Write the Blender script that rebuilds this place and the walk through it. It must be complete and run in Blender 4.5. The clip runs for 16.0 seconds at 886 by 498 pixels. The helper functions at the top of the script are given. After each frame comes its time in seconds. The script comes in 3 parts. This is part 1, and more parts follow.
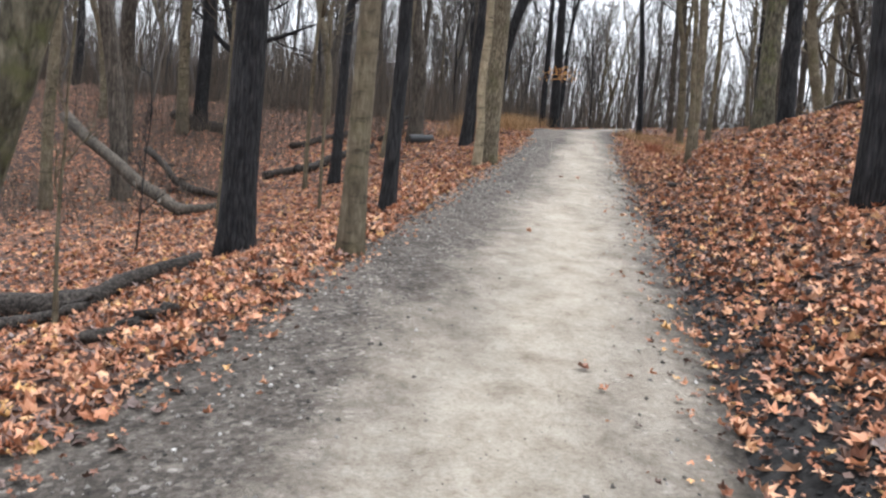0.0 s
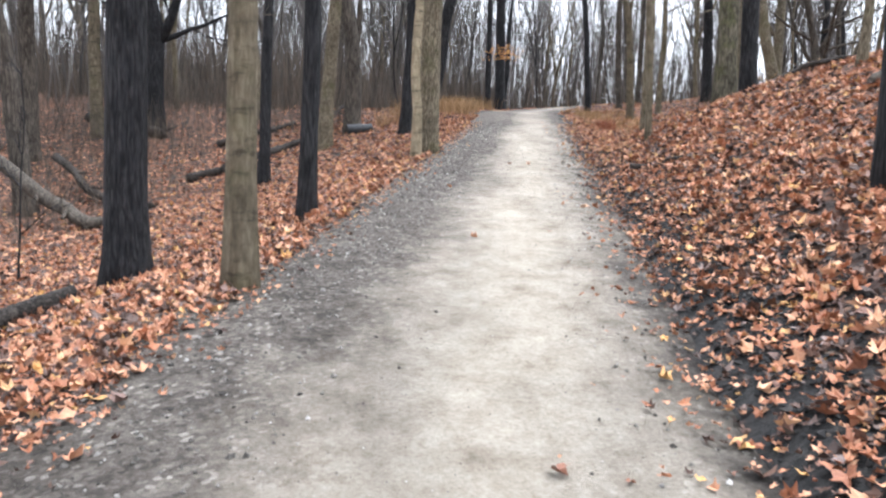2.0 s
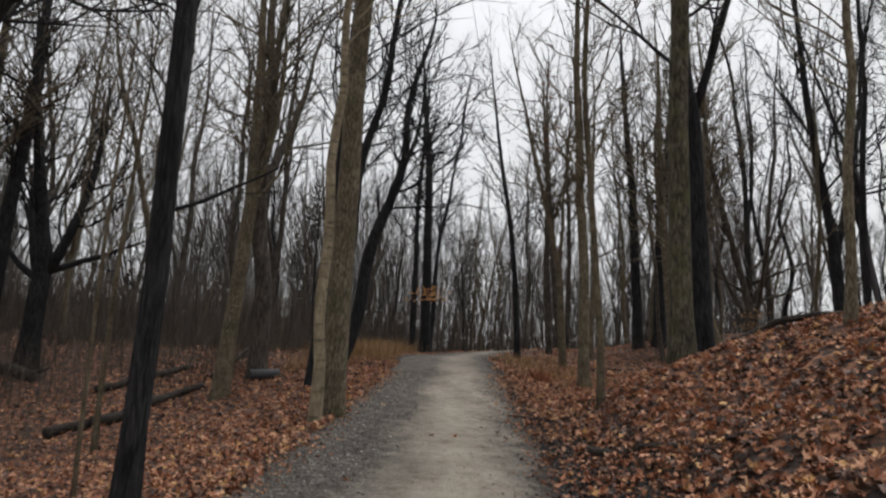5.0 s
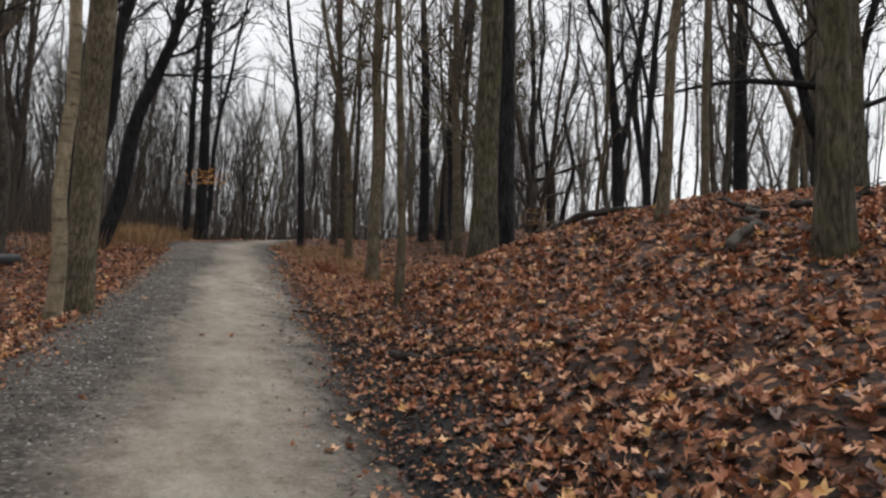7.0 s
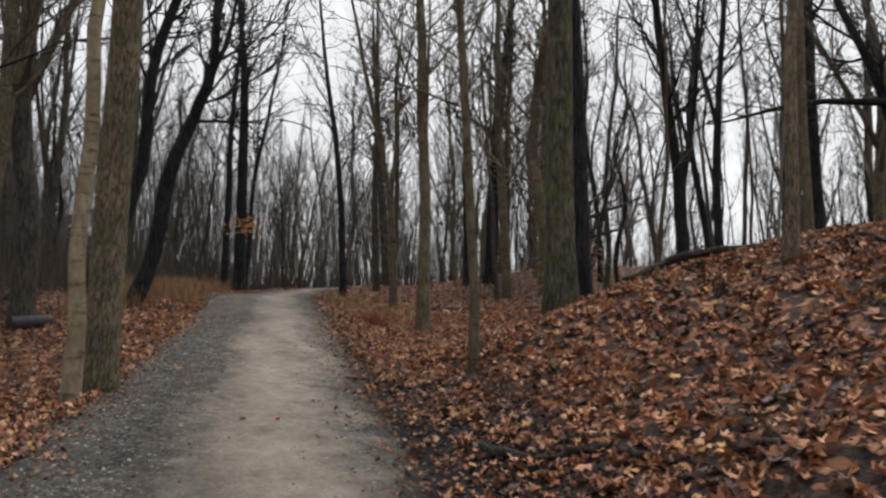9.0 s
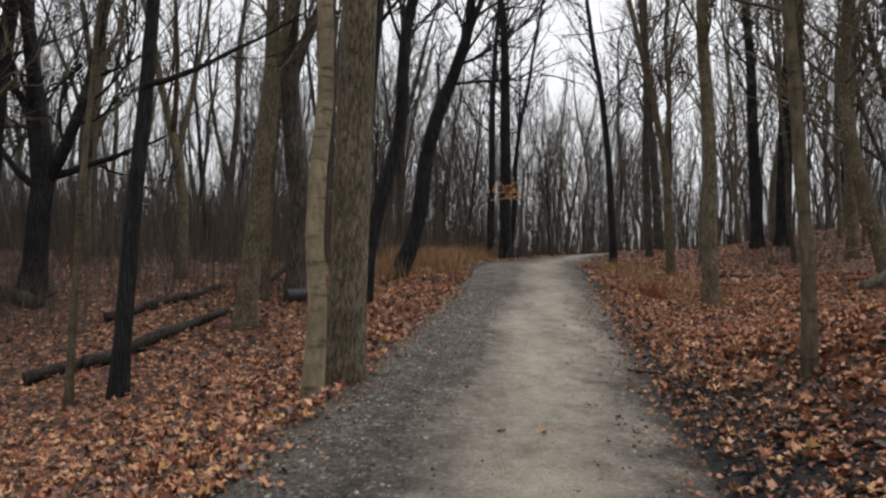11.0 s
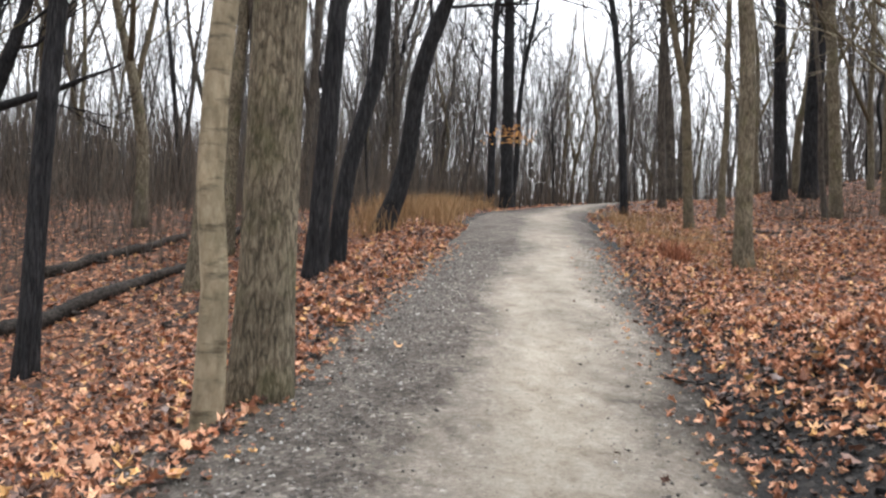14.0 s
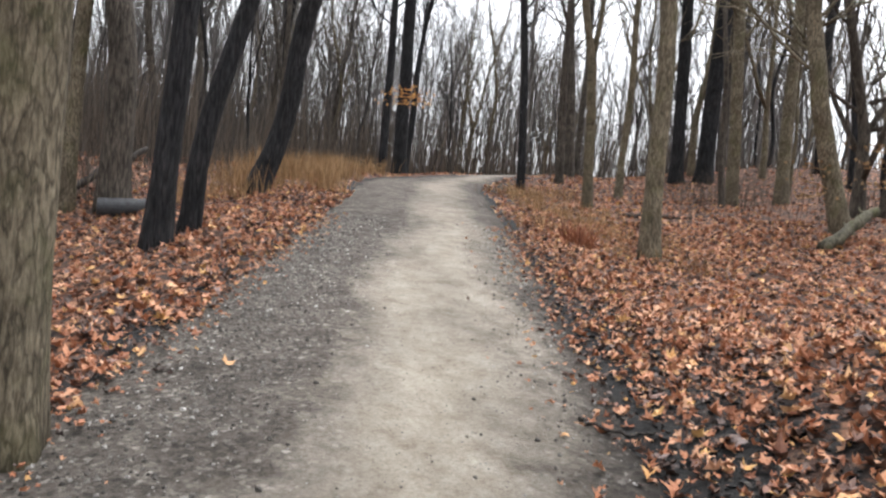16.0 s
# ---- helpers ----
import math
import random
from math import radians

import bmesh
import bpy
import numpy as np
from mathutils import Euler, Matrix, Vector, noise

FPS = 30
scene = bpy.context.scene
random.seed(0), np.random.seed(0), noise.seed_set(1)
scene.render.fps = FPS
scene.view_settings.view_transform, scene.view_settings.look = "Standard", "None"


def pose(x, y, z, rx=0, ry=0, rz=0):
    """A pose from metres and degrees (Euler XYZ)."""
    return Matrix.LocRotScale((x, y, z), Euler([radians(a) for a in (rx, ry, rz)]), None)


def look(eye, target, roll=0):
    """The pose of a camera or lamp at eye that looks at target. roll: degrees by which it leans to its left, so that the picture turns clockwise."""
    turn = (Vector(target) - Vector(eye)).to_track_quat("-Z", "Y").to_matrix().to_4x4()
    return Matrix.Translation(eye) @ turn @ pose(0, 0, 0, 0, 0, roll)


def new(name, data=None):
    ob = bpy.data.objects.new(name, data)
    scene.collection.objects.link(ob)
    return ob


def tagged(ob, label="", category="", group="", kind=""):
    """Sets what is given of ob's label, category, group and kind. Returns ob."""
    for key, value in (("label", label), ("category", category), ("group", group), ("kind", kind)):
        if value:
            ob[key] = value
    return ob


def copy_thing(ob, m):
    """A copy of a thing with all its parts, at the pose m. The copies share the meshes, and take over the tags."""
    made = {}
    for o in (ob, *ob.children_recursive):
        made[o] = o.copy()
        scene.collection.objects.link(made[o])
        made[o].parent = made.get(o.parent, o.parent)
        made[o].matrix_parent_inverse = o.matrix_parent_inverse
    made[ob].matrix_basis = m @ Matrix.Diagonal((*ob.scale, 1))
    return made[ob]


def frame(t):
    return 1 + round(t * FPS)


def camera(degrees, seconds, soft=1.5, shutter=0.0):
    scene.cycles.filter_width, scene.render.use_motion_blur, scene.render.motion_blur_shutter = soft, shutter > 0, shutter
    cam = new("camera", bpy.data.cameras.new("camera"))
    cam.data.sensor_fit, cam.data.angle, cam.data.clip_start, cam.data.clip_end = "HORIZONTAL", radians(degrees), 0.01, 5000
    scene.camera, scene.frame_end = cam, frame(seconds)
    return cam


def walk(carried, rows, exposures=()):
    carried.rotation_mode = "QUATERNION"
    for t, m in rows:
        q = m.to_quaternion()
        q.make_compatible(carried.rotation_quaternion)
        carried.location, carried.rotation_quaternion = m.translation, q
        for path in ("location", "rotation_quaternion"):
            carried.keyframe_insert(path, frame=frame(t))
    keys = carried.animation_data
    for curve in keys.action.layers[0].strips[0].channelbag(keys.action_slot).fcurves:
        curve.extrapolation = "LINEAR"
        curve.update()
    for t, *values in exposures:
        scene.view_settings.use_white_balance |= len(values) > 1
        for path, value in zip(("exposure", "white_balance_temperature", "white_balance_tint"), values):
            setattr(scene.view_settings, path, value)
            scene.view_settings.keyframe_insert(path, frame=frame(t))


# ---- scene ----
cam = camera(57.9, 16.0, soft=2.4, shutter=0.18)
METRES, EYE, TILT, LEAN, TURN = 13.5, 1.6, -4.5, -4.5, 0.0
ROWS = [
    (0.0, 0.0, 0.0, 0.0, 0.0, 0.0, -0.0),
    (0.5, 0.0031, 0.0304, 0.0005, -0.84, -1.19, 2.56),
    (1.0, 0.0115, 0.0599, 0.0055, -1.47, -5.48, 4.94),
    (1.5, 0.0169, 0.0935, 0.015, -3.77, -3.47, 1.45),
    (2.0, 0.0196, 0.1237, 0.0177, -3.24, -1.06, 3.56),
    (2.5, 0.0247, 0.1554, 0.0279, -2.2, 1.7, 5.17),
    (3.0, 0.0249, 0.187, 0.0353, -3.9, 6.04, 4.13),
    (3.5, 0.0267, 0.2168, 0.0442, -3.98, 10.76, 2.62),
    (4.0, 0.0354, 0.2511, 0.0528, -4.64, 15.79, 3.67),
    (6.5, 0.07, 0.3968, 0.0781, -19.75, 13.09, 2.35),
    (7.0, 0.0728, 0.4231, 0.0797, -24.11, 6.76, 3.77),
    (7.5, 0.0781, 0.4492, 0.0912, -28.21, 6.37, 4.61),
    (8.0, 0.0806, 0.4803, 0.0975, -29.83, 8.62, 3.51),
    (8.5, 0.0818, 0.5074, 0.1034, -26.49, 8.68, 5.06),
    (9.0, 0.0892, 0.5362, 0.1081, -21.25, 9.85, 5.24),
    (9.5, 0.0957, 0.5637, 0.1128, -14.08, 8.02, 6.21),
    (10.0, 0.1024, 0.5986, 0.12, -8.95, 8.29, 4.86),
    (12.5, 0.1365, 0.7484, 0.1479, 1.57, 7.86, 4.97),
    (13.0, 0.1428, 0.7782, 0.153, 0.1, 6.04, 4.07),
    (13.5, 0.1441, 0.8104, 0.1596, -3.76, 3.2, 2.82),
    (14.0, 0.1442, 0.8369, 0.1653, -2.22, 4.88, 2.91),
    (14.5, 0.1511, 0.8673, 0.1717, -3.49, 4.7, 4.46),
    (15.0, 0.156, 0.9004, 0.176, -11.15, 3.6, 2.76),
    (15.5, 0.159, 0.9298, 0.1813, -11.33, 3.53, 1.44),
    (16.0, 0.1662, 0.9612, 0.1868, -10.14, 2.04, 0.36),
]
EXPOSURES = [(0, 0.87, 6100, 10), (0.5, 1.21, 6000, 10), (1, 1.31, 5950, 10), (1.5, 1.35, 5900, 10), (2, 1.28, 5900, 10), (2.5, 0.98, 6000, 10), (3, 0.68, 6200, 10), (3.5, 0.15, 6400, 10), (4, -0.32, 6500, 10), (6.5, -0.49, 6500, 10), (7, -0.29, 6500, 10), (7.5, 0.01, 6500, 10), (8, 0.01, 6500, 10), (8.5, -0.29, 6500, 10), (9, -0.34, 6500, 10), (9.5, -0.34, 6500, 10), (10, -0.44, 6500, 10), (12.5, 0.3, 6500, 10), (13, 0.44, 6500, 10), (13.5, 0.7, 6400, 10), (14, 0.89, 6300, 10), (15, 0.9, 6400, 10), (16, 0.84, 6300, 10)]
walk(cam, [(t, pose(0, 0, EYE, TILT, LEAN, TURN) @ pose(METRES * x, METRES * y, METRES * z, 90 + pitch, roll, yaw)) for t, x, y, z, yaw, pitch, roll in ROWS], EXPOSURES)

# ---- light: overcast winter sky ----
world = bpy.data.worlds.new("overcast_sky")
world.use_nodes = True
scene.world = world
wn, wl = world.node_tree.nodes, world.node_tree.links
sky = wn.new("ShaderNodeTexSky")
sky.sky_type, sky.sun_disc = "NISHITA", False
sky.sun_elevation, sky.sun_rotation = radians(78), radians(50)
sky.air_density, sky.dust_density, sky.ozone_density = 1.0, 4.0, 0.6
grey = wn.new("ShaderNodeHueSaturation")
grey.inputs["Saturation"].default_value = 0.12
wl.new(sky.outputs[0], grey.inputs["Color"])
wl.new(grey.outputs[0], wn["Background"].inputs["Color"])
wn["Background"].inputs["Strength"].default_value = 0.295

sun_data = bpy.data.lights.new("sun", "SUN")
sun_data.energy, sun_data.angle, sun_data.color = 0.4, radians(40), (1.0, 0.96, 0.9)
sun = new("sun", sun_data)
sun.matrix_world = look((8, 7, 60), (0, 0, 0))

# ---- materials ----


def material(name, rough=0.9, spec=0.3):
    m = bpy.data.materials.new(name)
    m.use_nodes = True
    b = m.node_tree.nodes["Principled BSDF"]
    b.inputs["Roughness"].default_value = rough
    b.inputs["Specular IOR Level"].default_value = spec
    return m, m.node_tree.nodes, m.node_tree.links, b


def ramp(n, l, source, stops, interpolation="LINEAR"):
    r = n.new("ShaderNodeValToRGB")
    r.color_ramp.interpolation = interpolation
    els = r.color_ramp.elements
    while len(els) < len(stops):
        els.new(0.5)
    for e, (p, c) in zip(els, stops):
        e.position = p
        e.color = (c, c, c, 1) if isinstance(c, float) else (*c, 1)
    l.new(source, r.inputs[0])
    return r.outputs[0]


def coords(n, l, scale=(1, 1, 1), kind="Object"):
    c, m = n.new("ShaderNodeTexCoord"), n.new("ShaderNodeMapping")
    m.inputs["Scale"].default_value = scale
    l.new(c.outputs[kind], m.inputs[0])
    return m.outputs[0]


def noise_tex(n, l, vec, scale, detail=6, rough=0.6):
    t = n.new("ShaderNodeTexNoise")
    t.inputs["Scale"].default_value, t.inputs["Detail"].default_value, t.inputs["Roughness"].default_value = scale, detail, rough
    l.new(vec, t.inputs["Vector"])
    return t.outputs["Fac"]


def cells(n, l, vec, scale, out="Distance", feature="F1"):
    t = n.new("ShaderNodeTexVoronoi")
    t.feature = feature
    t.inputs["Scale"].default_value = scale
    l.new(vec, t.inputs["Vector"])
    return t.outputs[out]


def mix(n, l, fac, a, b, mode="MIX"):
    m = n.new("ShaderNodeMix")
    m.data_type, m.blend_type = "RGBA", mode
    for sock, v in ((m.inputs["Factor"], fac), (m.inputs["A"], a), (m.inputs["B"], b)):
        if isinstance(v, (int, float)):
            sock.default_value = v
        elif isinstance(v, tuple):
            sock.default_value = (*v, 1)
        else:
            l.new(v, sock)
    return m.outputs["Result"]


def sums(n, l, op, a, b):
    m = n.new("ShaderNodeMath")
    m.operation = op
    for sock, v in zip(m.inputs, (a, b)):
        if isinstance(v, (int, float)):
            sock.default_value = v
        else:
            l.new(v, sock)
    return m.outputs[0]


def bump(n, l, b, height, strength, distance):
    k = n.new("ShaderNodeBump")
    k.inputs["Strength"].default_value, k.inputs["Distance"].default_value = strength, distance
    l.new(height, k.inputs["Height"])
    l.new(k.outputs[0], b.inputs["Normal"])


def bark(name, low, mid, high, groove=(14, 14, 1.6), bands=0.0, moss=0.0):
    """Bark: upright furrows, blotches, and where given cross bands and moss."""
    m, n, l, b = material(name, 0.92, 0.2)
    v = coords(n, l, groove)
    plain = coords(n, l)
    f = noise_tex(n, l, v, 3.0, 8, 0.65)
    weave = noise_tex(n, l, v, 1.15, 3, 0.5)
    ridges = sums(n, l, "MULTIPLY", sums(n, l, "ABSOLUTE", sums(n, l, "SUBTRACT", weave, 0.5), 0), 2.2)
    col = ramp(n, l, f, [(0.3, low), (0.5, mid), (0.72, high)])
    crack = ramp(n, l, ridges, [(0.0, 0.25), (0.16, 1.0)])
    col = mix(n, l, 0.15 if bands else 0.8, col, crack, "MULTIPLY")
    blot = ramp(n, l, noise_tex(n, l, plain, 2.3, 4), [(0.35, 0.6), (0.65, 1.25)])
    col = mix(n, l, 0.8, col, blot, "MULTIPLY")
    if bands:
        bv = coords(n, l, (3.0, 3.0, 11.0))
        band = ramp(n, l, noise_tex(n, l, bv, 1.3, 7, 0.6), [(0.34, 0.35), (0.47, 1.0)])
        col = mix(n, l, bands, col, band, "MULTIPLY")
    if moss:
        g = ramp(n, l, noise_tex(n, l, plain, 3.1, 5), [(0.5, 0.0), (0.68, 1.0)])
        col = mix(n, l, sums(n, l, "MULTIPLY", g, moss), col, (0.085, 0.09, 0.035))
    l.new(col, b.inputs["Base Color"])
    h = sums(n, l, "ADD", sums(n, l, "MULTIPLY", ridges, 0.3 if bands else 1.6), f)
    bump(n, l, b, h, 0.9, 0.012)
    return m


BARK = {
    "dark": bark("wet_dark_bark", (0.012, 0.0121, 0.014), (0.0255, 0.0252, 0.027), (0.055, 0.053, 0.0525)),
    "brown": bark("furrowed_brown_bark", (0.085, 0.07, 0.048), (0.175, 0.146, 0.102), (0.31, 0.265, 0.19), (17, 17, 4.2), moss=0.45),
    "pale": bark("smooth_pale_bark", (0.064, 0.052, 0.035), (0.125, 0.103, 0.07), (0.205, 0.173, 0.122), (7, 7, 2.0), bands=0.8, moss=0.3),
    "birch": bark("pale_banded_bark", (0.165, 0.134, 0.086), (0.285, 0.236, 0.158), (0.4, 0.34, 0.238), (5, 5, 2.0), bands=0.95, moss=0.2),
    "mossy": bark("mossy_rough_bark", (0.04, 0.037, 0.026), (0.095, 0.086, 0.06), (0.19, 0.17, 0.125), (8, 8, 2.2), moss=0.75),
    "grey": bark("grey_bark", (0.034, 0.03, 0.026), (0.09, 0.077, 0.063), (0.17, 0.147, 0.119)),
}

LEAF_STOPS = [(0.0, (0.035, 0.02, 0.016)), (0.18, (0.1, 0.05, 0.032)), (0.26, (0.17, 0.128, 0.115)), (0.36, (0.23, 0.092, 0.05)), (0.55, (0.37, 0.152, 0.077)),
              (0.73, (0.48, 0.23, 0.13)), (0.9, (0.6, 0.35, 0.215)), (0.98, (0.58, 0.34, 0.13))]


def leaf_material(name, per_object):
    m, n, l, b = material(name, 0.6, 0.35)
    if per_object:
        r = n.new("ShaderNodeObjectInfo").outputs["Random"]
    else:
        r = n.new("ShaderNodeNewGeometry").outputs["Random Per Island"]
    col = ramp(n, l, r, LEAF_STOPS)
    f = noise_tex(n, l, coords(n, l), 60, 4)
    col = mix(n, l, 0.6, col, ramp(n, l, f, [(0.3, 0.65), (0.7, 1.2)]), "MULTIPLY")
    l.new(col, b.inputs["Base Color"])
    bump(n, l, b, f, 0.4, 0.004)
    return m


LEAF_PILE, LEAF_ONE = leaf_material("dry_leaf_litter", False), leaf_material("dry_leaf", True)


def side_of(n):
    a = n.new("ShaderNodeAttribute")
    a.attribute_name = "side"
    return a.outputs["Fac"]


def ground_material():
    """Matted leaves over dark soil, with bare wet mud along the path's edge."""
    m, n, l, b = material("forest_floor", 0.85, 0.3)
    v = coords(n, l)
    warp = n.new("ShaderNodeVectorMath")
    warp.operation = "MULTIPLY_ADD"
    t = n.new("ShaderNodeTexNoise")
    t.inputs["Scale"].default_value = 9
    l.new(v, t.inputs["Vector"])
    l.new(t.outputs["Color"], warp.inputs[0])
    warp.inputs[1].default_value = (0.13, 0.13, 0.13)
    l.new(v, warp.inputs[2])
    rnd = cells(n, l, warp.outputs[0], 11, "Color")
    leaf = ramp(n, l, rnd, [(0.0, (0.014, 0.011, 0.01)), (0.35, (0.04, 0.023, 0.017)), (0.58, (0.13, 0.056, 0.031)), (0.78, (0.29, 0.128, 0.066)), (0.93, (0.46, 0.245, 0.145))])
    gap = ramp(n, l, cells(n, l, warp.outputs[0], 11, feature="DISTANCE_TO_EDGE"), [(0.02, 0.2), (0.14, 1.0)])
    leaf = mix(n, l, 0.85, leaf, gap, "MULTIPLY")
    big = ramp(n, l, noise_tex(n, l, v, 0.55, 5), [(0.35, 0.7), (0.65, 1.15)])
    leaf = mix(n, l, 0.8, leaf, big, "MULTIPLY")
    soil = ramp(n, l, noise_tex(n, l, v, 14, 8, 0.7), [(0.32, (0.006, 0.006, 0.0063)), (0.55, (0.015, 0.0138, 0.0132)), (0.8, (0.05, 0.045, 0.041))])
    side = sums(n, l, "ADD", side_of(n), sums(n, l, "MULTIPLY", noise_tex(n, l, v, 1.3, 6), 1.3))
    right = ramp(n, l, sums(n, l, "DIVIDE", side, 10), [(0.26, 1.0), (0.33, 0.0)])
    left = ramp(n, l, sums(n, l, "DIVIDE", sums(n, l, "ADD", side, 5), 10), [(0.37, 0.0), (0.4, 1.0)])
    mud = sums(n, l, "MULTIPLY", right, left)
    l.new(mix(n, l, mud, leaf, soil), b.inputs["Base Color"])
    bump(n, l, b, sums(n, l, "ADD", rnd, noise_tex(n, l, v, 30, 6)), 0.8, 0.03)
    return m


def path_material():
    """Crushed stone: trodden pale fines in the middle, loose grey stones along both sides."""
    m, n, l, b = material("crushed_stone_path", 0.95, 0.2)
    v = coords(n, l)
    fine = noise_tex(n, l, v, 48, 10, 0.8)
    patchy = noise_tex(n, l, coords(n, l, (1.0, 0.8, 1.0)), 4.0, 10, 0.72)
    stones = cells(n, l, v, 34, "Color")
    pale = ramp(n, l, fine, [(0.25, (0.165, 0.144, 0.114)), (0.48, (0.335, 0.3, 0.25)), (0.75, (0.46, 0.42, 0.36))])
    pale = mix(n, l, 0.85, pale, ramp(n, l, patchy, [(0.3, (0.5, 0.46, 0.42)), (0.44, (0.9, 0.875, 0.85)), (0.6, (1.15, 1.15, 1.15))]), "MULTIPLY")
    loose = ramp(n, l, stones, [(0.0, (0.025, 0.024, 0.023)), (0.35, (0.1, 0.09, 0.079)), (0.78, (0.185, 0.168, 0.149)), (0.97, (0.52, 0.5, 0.475))])
    loose = mix(n, l, 0.35, loose, ramp(n, l, fine, [(0.3, (0.05, 0.046, 0.043)), (0.7, (0.27, 0.252, 0.232))]))
    loose = mix(n, l, 0.85, loose, ramp(n, l, patchy, [(0.3, (0.3, 0.28, 0.26)), (0.47, (0.76, 0.735, 0.72)), (0.65, (1.35, 1.33, 1.3))]), "MULTIPLY")
    lumps = noise_tex(n, l, v, 19, 8, 0.8)
    loose = mix(n, l, 0.9, loose, ramp(n, l, lumps, [(0.36, (0.42, 0.4, 0.38)), (0.5, (0.86, 0.83, 0.8)), (0.64, (1.35, 1.32, 1.28))]), "MULTIPLY")
    pale = mix(n, l, 0.8, pale, ramp(n, l, lumps, [(0.33, (0.7, 0.66, 0.61)), (0.47, (1.0, 0.99, 0.98)), (0.7, (1.08, 1.08, 1.08))]), "MULTIPLY")
    long_v = coords(n, l, (1.0, 0.28, 1.0))
    wob = sums(n, l, "MULTIPLY", sums(n, l, "SUBTRACT", noise_tex(n, l, long_v, 1.1, 4, 0.55), 0.5), 1.1)
    wob = sums(n, l, "ADD", wob, sums(n, l, "MULTIPLY", sums(n, l, "SUBTRACT", noise_tex(n, l, v, 3.2, 8, 0.7), 0.5), 0.95))
    side = side_of(n)
    s = sums(n, l, "ABSOLUTE", sums(n, l, "ADD", sums(n, l, "SUBTRACT", side, 0.4), wob), 0)
    along = n.new("ShaderNodeSeparateXYZ")
    l.new(v, along.inputs[0])
    s = sums(n, l, "MULTIPLY", s, ramp(n, l, sums(n, l, "DIVIDE", along.outputs["Y"], 40), [(0.1, 0.85), (0.3, 0.95), (0.6, 1.2), (0.85, 1.35)]))
    trod = ramp(n, l, s, [(0.12, 1.0), (0.5, 0.7), (1.0, 0.0)])
    worn = ramp(n, l, sums(n, l, "DIVIDE", along.outputs["Y"], 40), [(0.5, 1.0), (0.75, 0.6)])
    col = mix(n, l, sums(n, l, "MULTIPLY", trod, worn), loose, pale)
    soil = ramp(n, l, noise_tex(n, l, v, 16, 8, 0.7), [(0.3, (0.018, 0.015, 0.014)), (0.6, (0.05, 0.043, 0.038)), (0.8, (0.13, 0.115, 0.1))])
    muddy = ramp(n, l, sums(n, l, "DIVIDE", sums(n, l, "ADD", side, wob), 4), [(0.31, 0.0), (0.41, 1.0)])
    col = mix(n, l, muddy, col, soil)
    damp = ramp(n, l, noise_tex(n, l, coords(n, l, (1.3, 0.5, 1)), 0.8, 6, 0.6), [(0.36, 0.66), (0.55, 1.0)])
    col = mix(n, l, 0.8, col, damp, "MULTIPLY")
    l.new(col, b.inputs["Base Color"])
    bump(n, l, b, sums(n, l, "ADD", sums(n, l, "ADD", stones, fine), sums(n, l, "ADD", patchy, lumps)), 0.85, 0.026)
    return m


def plain_material(name, low, high, scale=20, rough=0.9):
    m, n, l, b = material(name, rough)
    f = noise_tex(n, l, coords(n, l), scale, 6)
    l.new(ramp(n, l, f, [(0.3, low), (0.7, high)]), b.inputs["Base Color"])
    bump(n, l, b, f, 0.5, 0.01)
    return m


def straw_material(name, stops):
    m, n, l, b = material(name, 0.8)
    l.new(ramp(n, l, n.new("ShaderNodeNewGeometry").outputs["Random Per Island"], stops), b.inputs["Base Color"])
    return m


STRAW = straw_material("dry_straw", [(0.0, (0.14, 0.08, 0.035)), (0.5, (0.27, 0.16, 0.075)), (1.0, (0.4, 0.26, 0.13))])
THICKET = straw_material("thin_brown_stems", [(0.0, (0.036, 0.031, 0.027)), (0.6, (0.085, 0.07, 0.056)), (1.0, (0.15, 0.118, 0.085))])
GRAVEL = straw_material("loose_stone", [(0.0, (0.04, 0.036, 0.032)), (0.35, (0.085, 0.077, 0.068)), (0.7, (0.16, 0.148, 0.132)), (0.92, (0.27, 0.255, 0.235)), (1.0, (0.5, 0.48, 0.45))])
MUD = straw_material("wet_soil_lumps", [(0.0, (0.008, 0.008, 0.0085)), (0.7, (0.022, 0.02, 0.019)), (0.95, (0.06, 0.05, 0.043)), (1.0, (0.14, 0.1, 0.07))])
GOLD = straw_material("golden_leaves", [(0.0, (0.55, 0.25, 0.07)), (1.0, (0.78, 0.44, 0.16))])
RUST = straw_material("rusty_leaves", [(0.0, (0.15, 0.055, 0.03)), (1.0, (0.3, 0.115, 0.055))])
FAR_BARK = straw_material("far_grey_bark", [(0.0, (0.045, 0.042, 0.041)), (0.6, (0.1, 0.092, 0.085)), (1.0, (0.18, 0.163, 0.145))])
GROUND, PATH = ground_material(), path_material()
PIPE_STEEL = plain_material("weathered_pipe", (0.02, 0.021, 0.023), (0.05, 0.052, 0.056), 12, 0.6)
DEADWOOD = bark("dead_wood", (0.016, 0.014, 0.013), (0.04, 0.034, 0.03), (0.1, 0.085, 0.07), (10, 10, 10))
GREYWOOD = bark("bleached_dead_wood", (0.06, 0.055, 0.05), (0.14, 0.128, 0.112), (0.25, 0.23, 0.2), (10, 10, 10))

# ---- lie of the land ----


def smooth(a, b, t):
    t = min(max((t - a) / (b - a), 0), 1)
    return t * t * (3 - 2 * t)


def centre(y):
    """The path's middle, x at each y: straight, then bending right over the crest."""
    c = -0.6 + 0.18 * y
    if y > 18:
        c -= 0.001 * (min(y, 34) - 18) ** 2
    if y > 34:
        c += 0.025 * (y - 34) ** 2 if y < 46 else 3.6 + 0.6 * (y - 46)
    return c


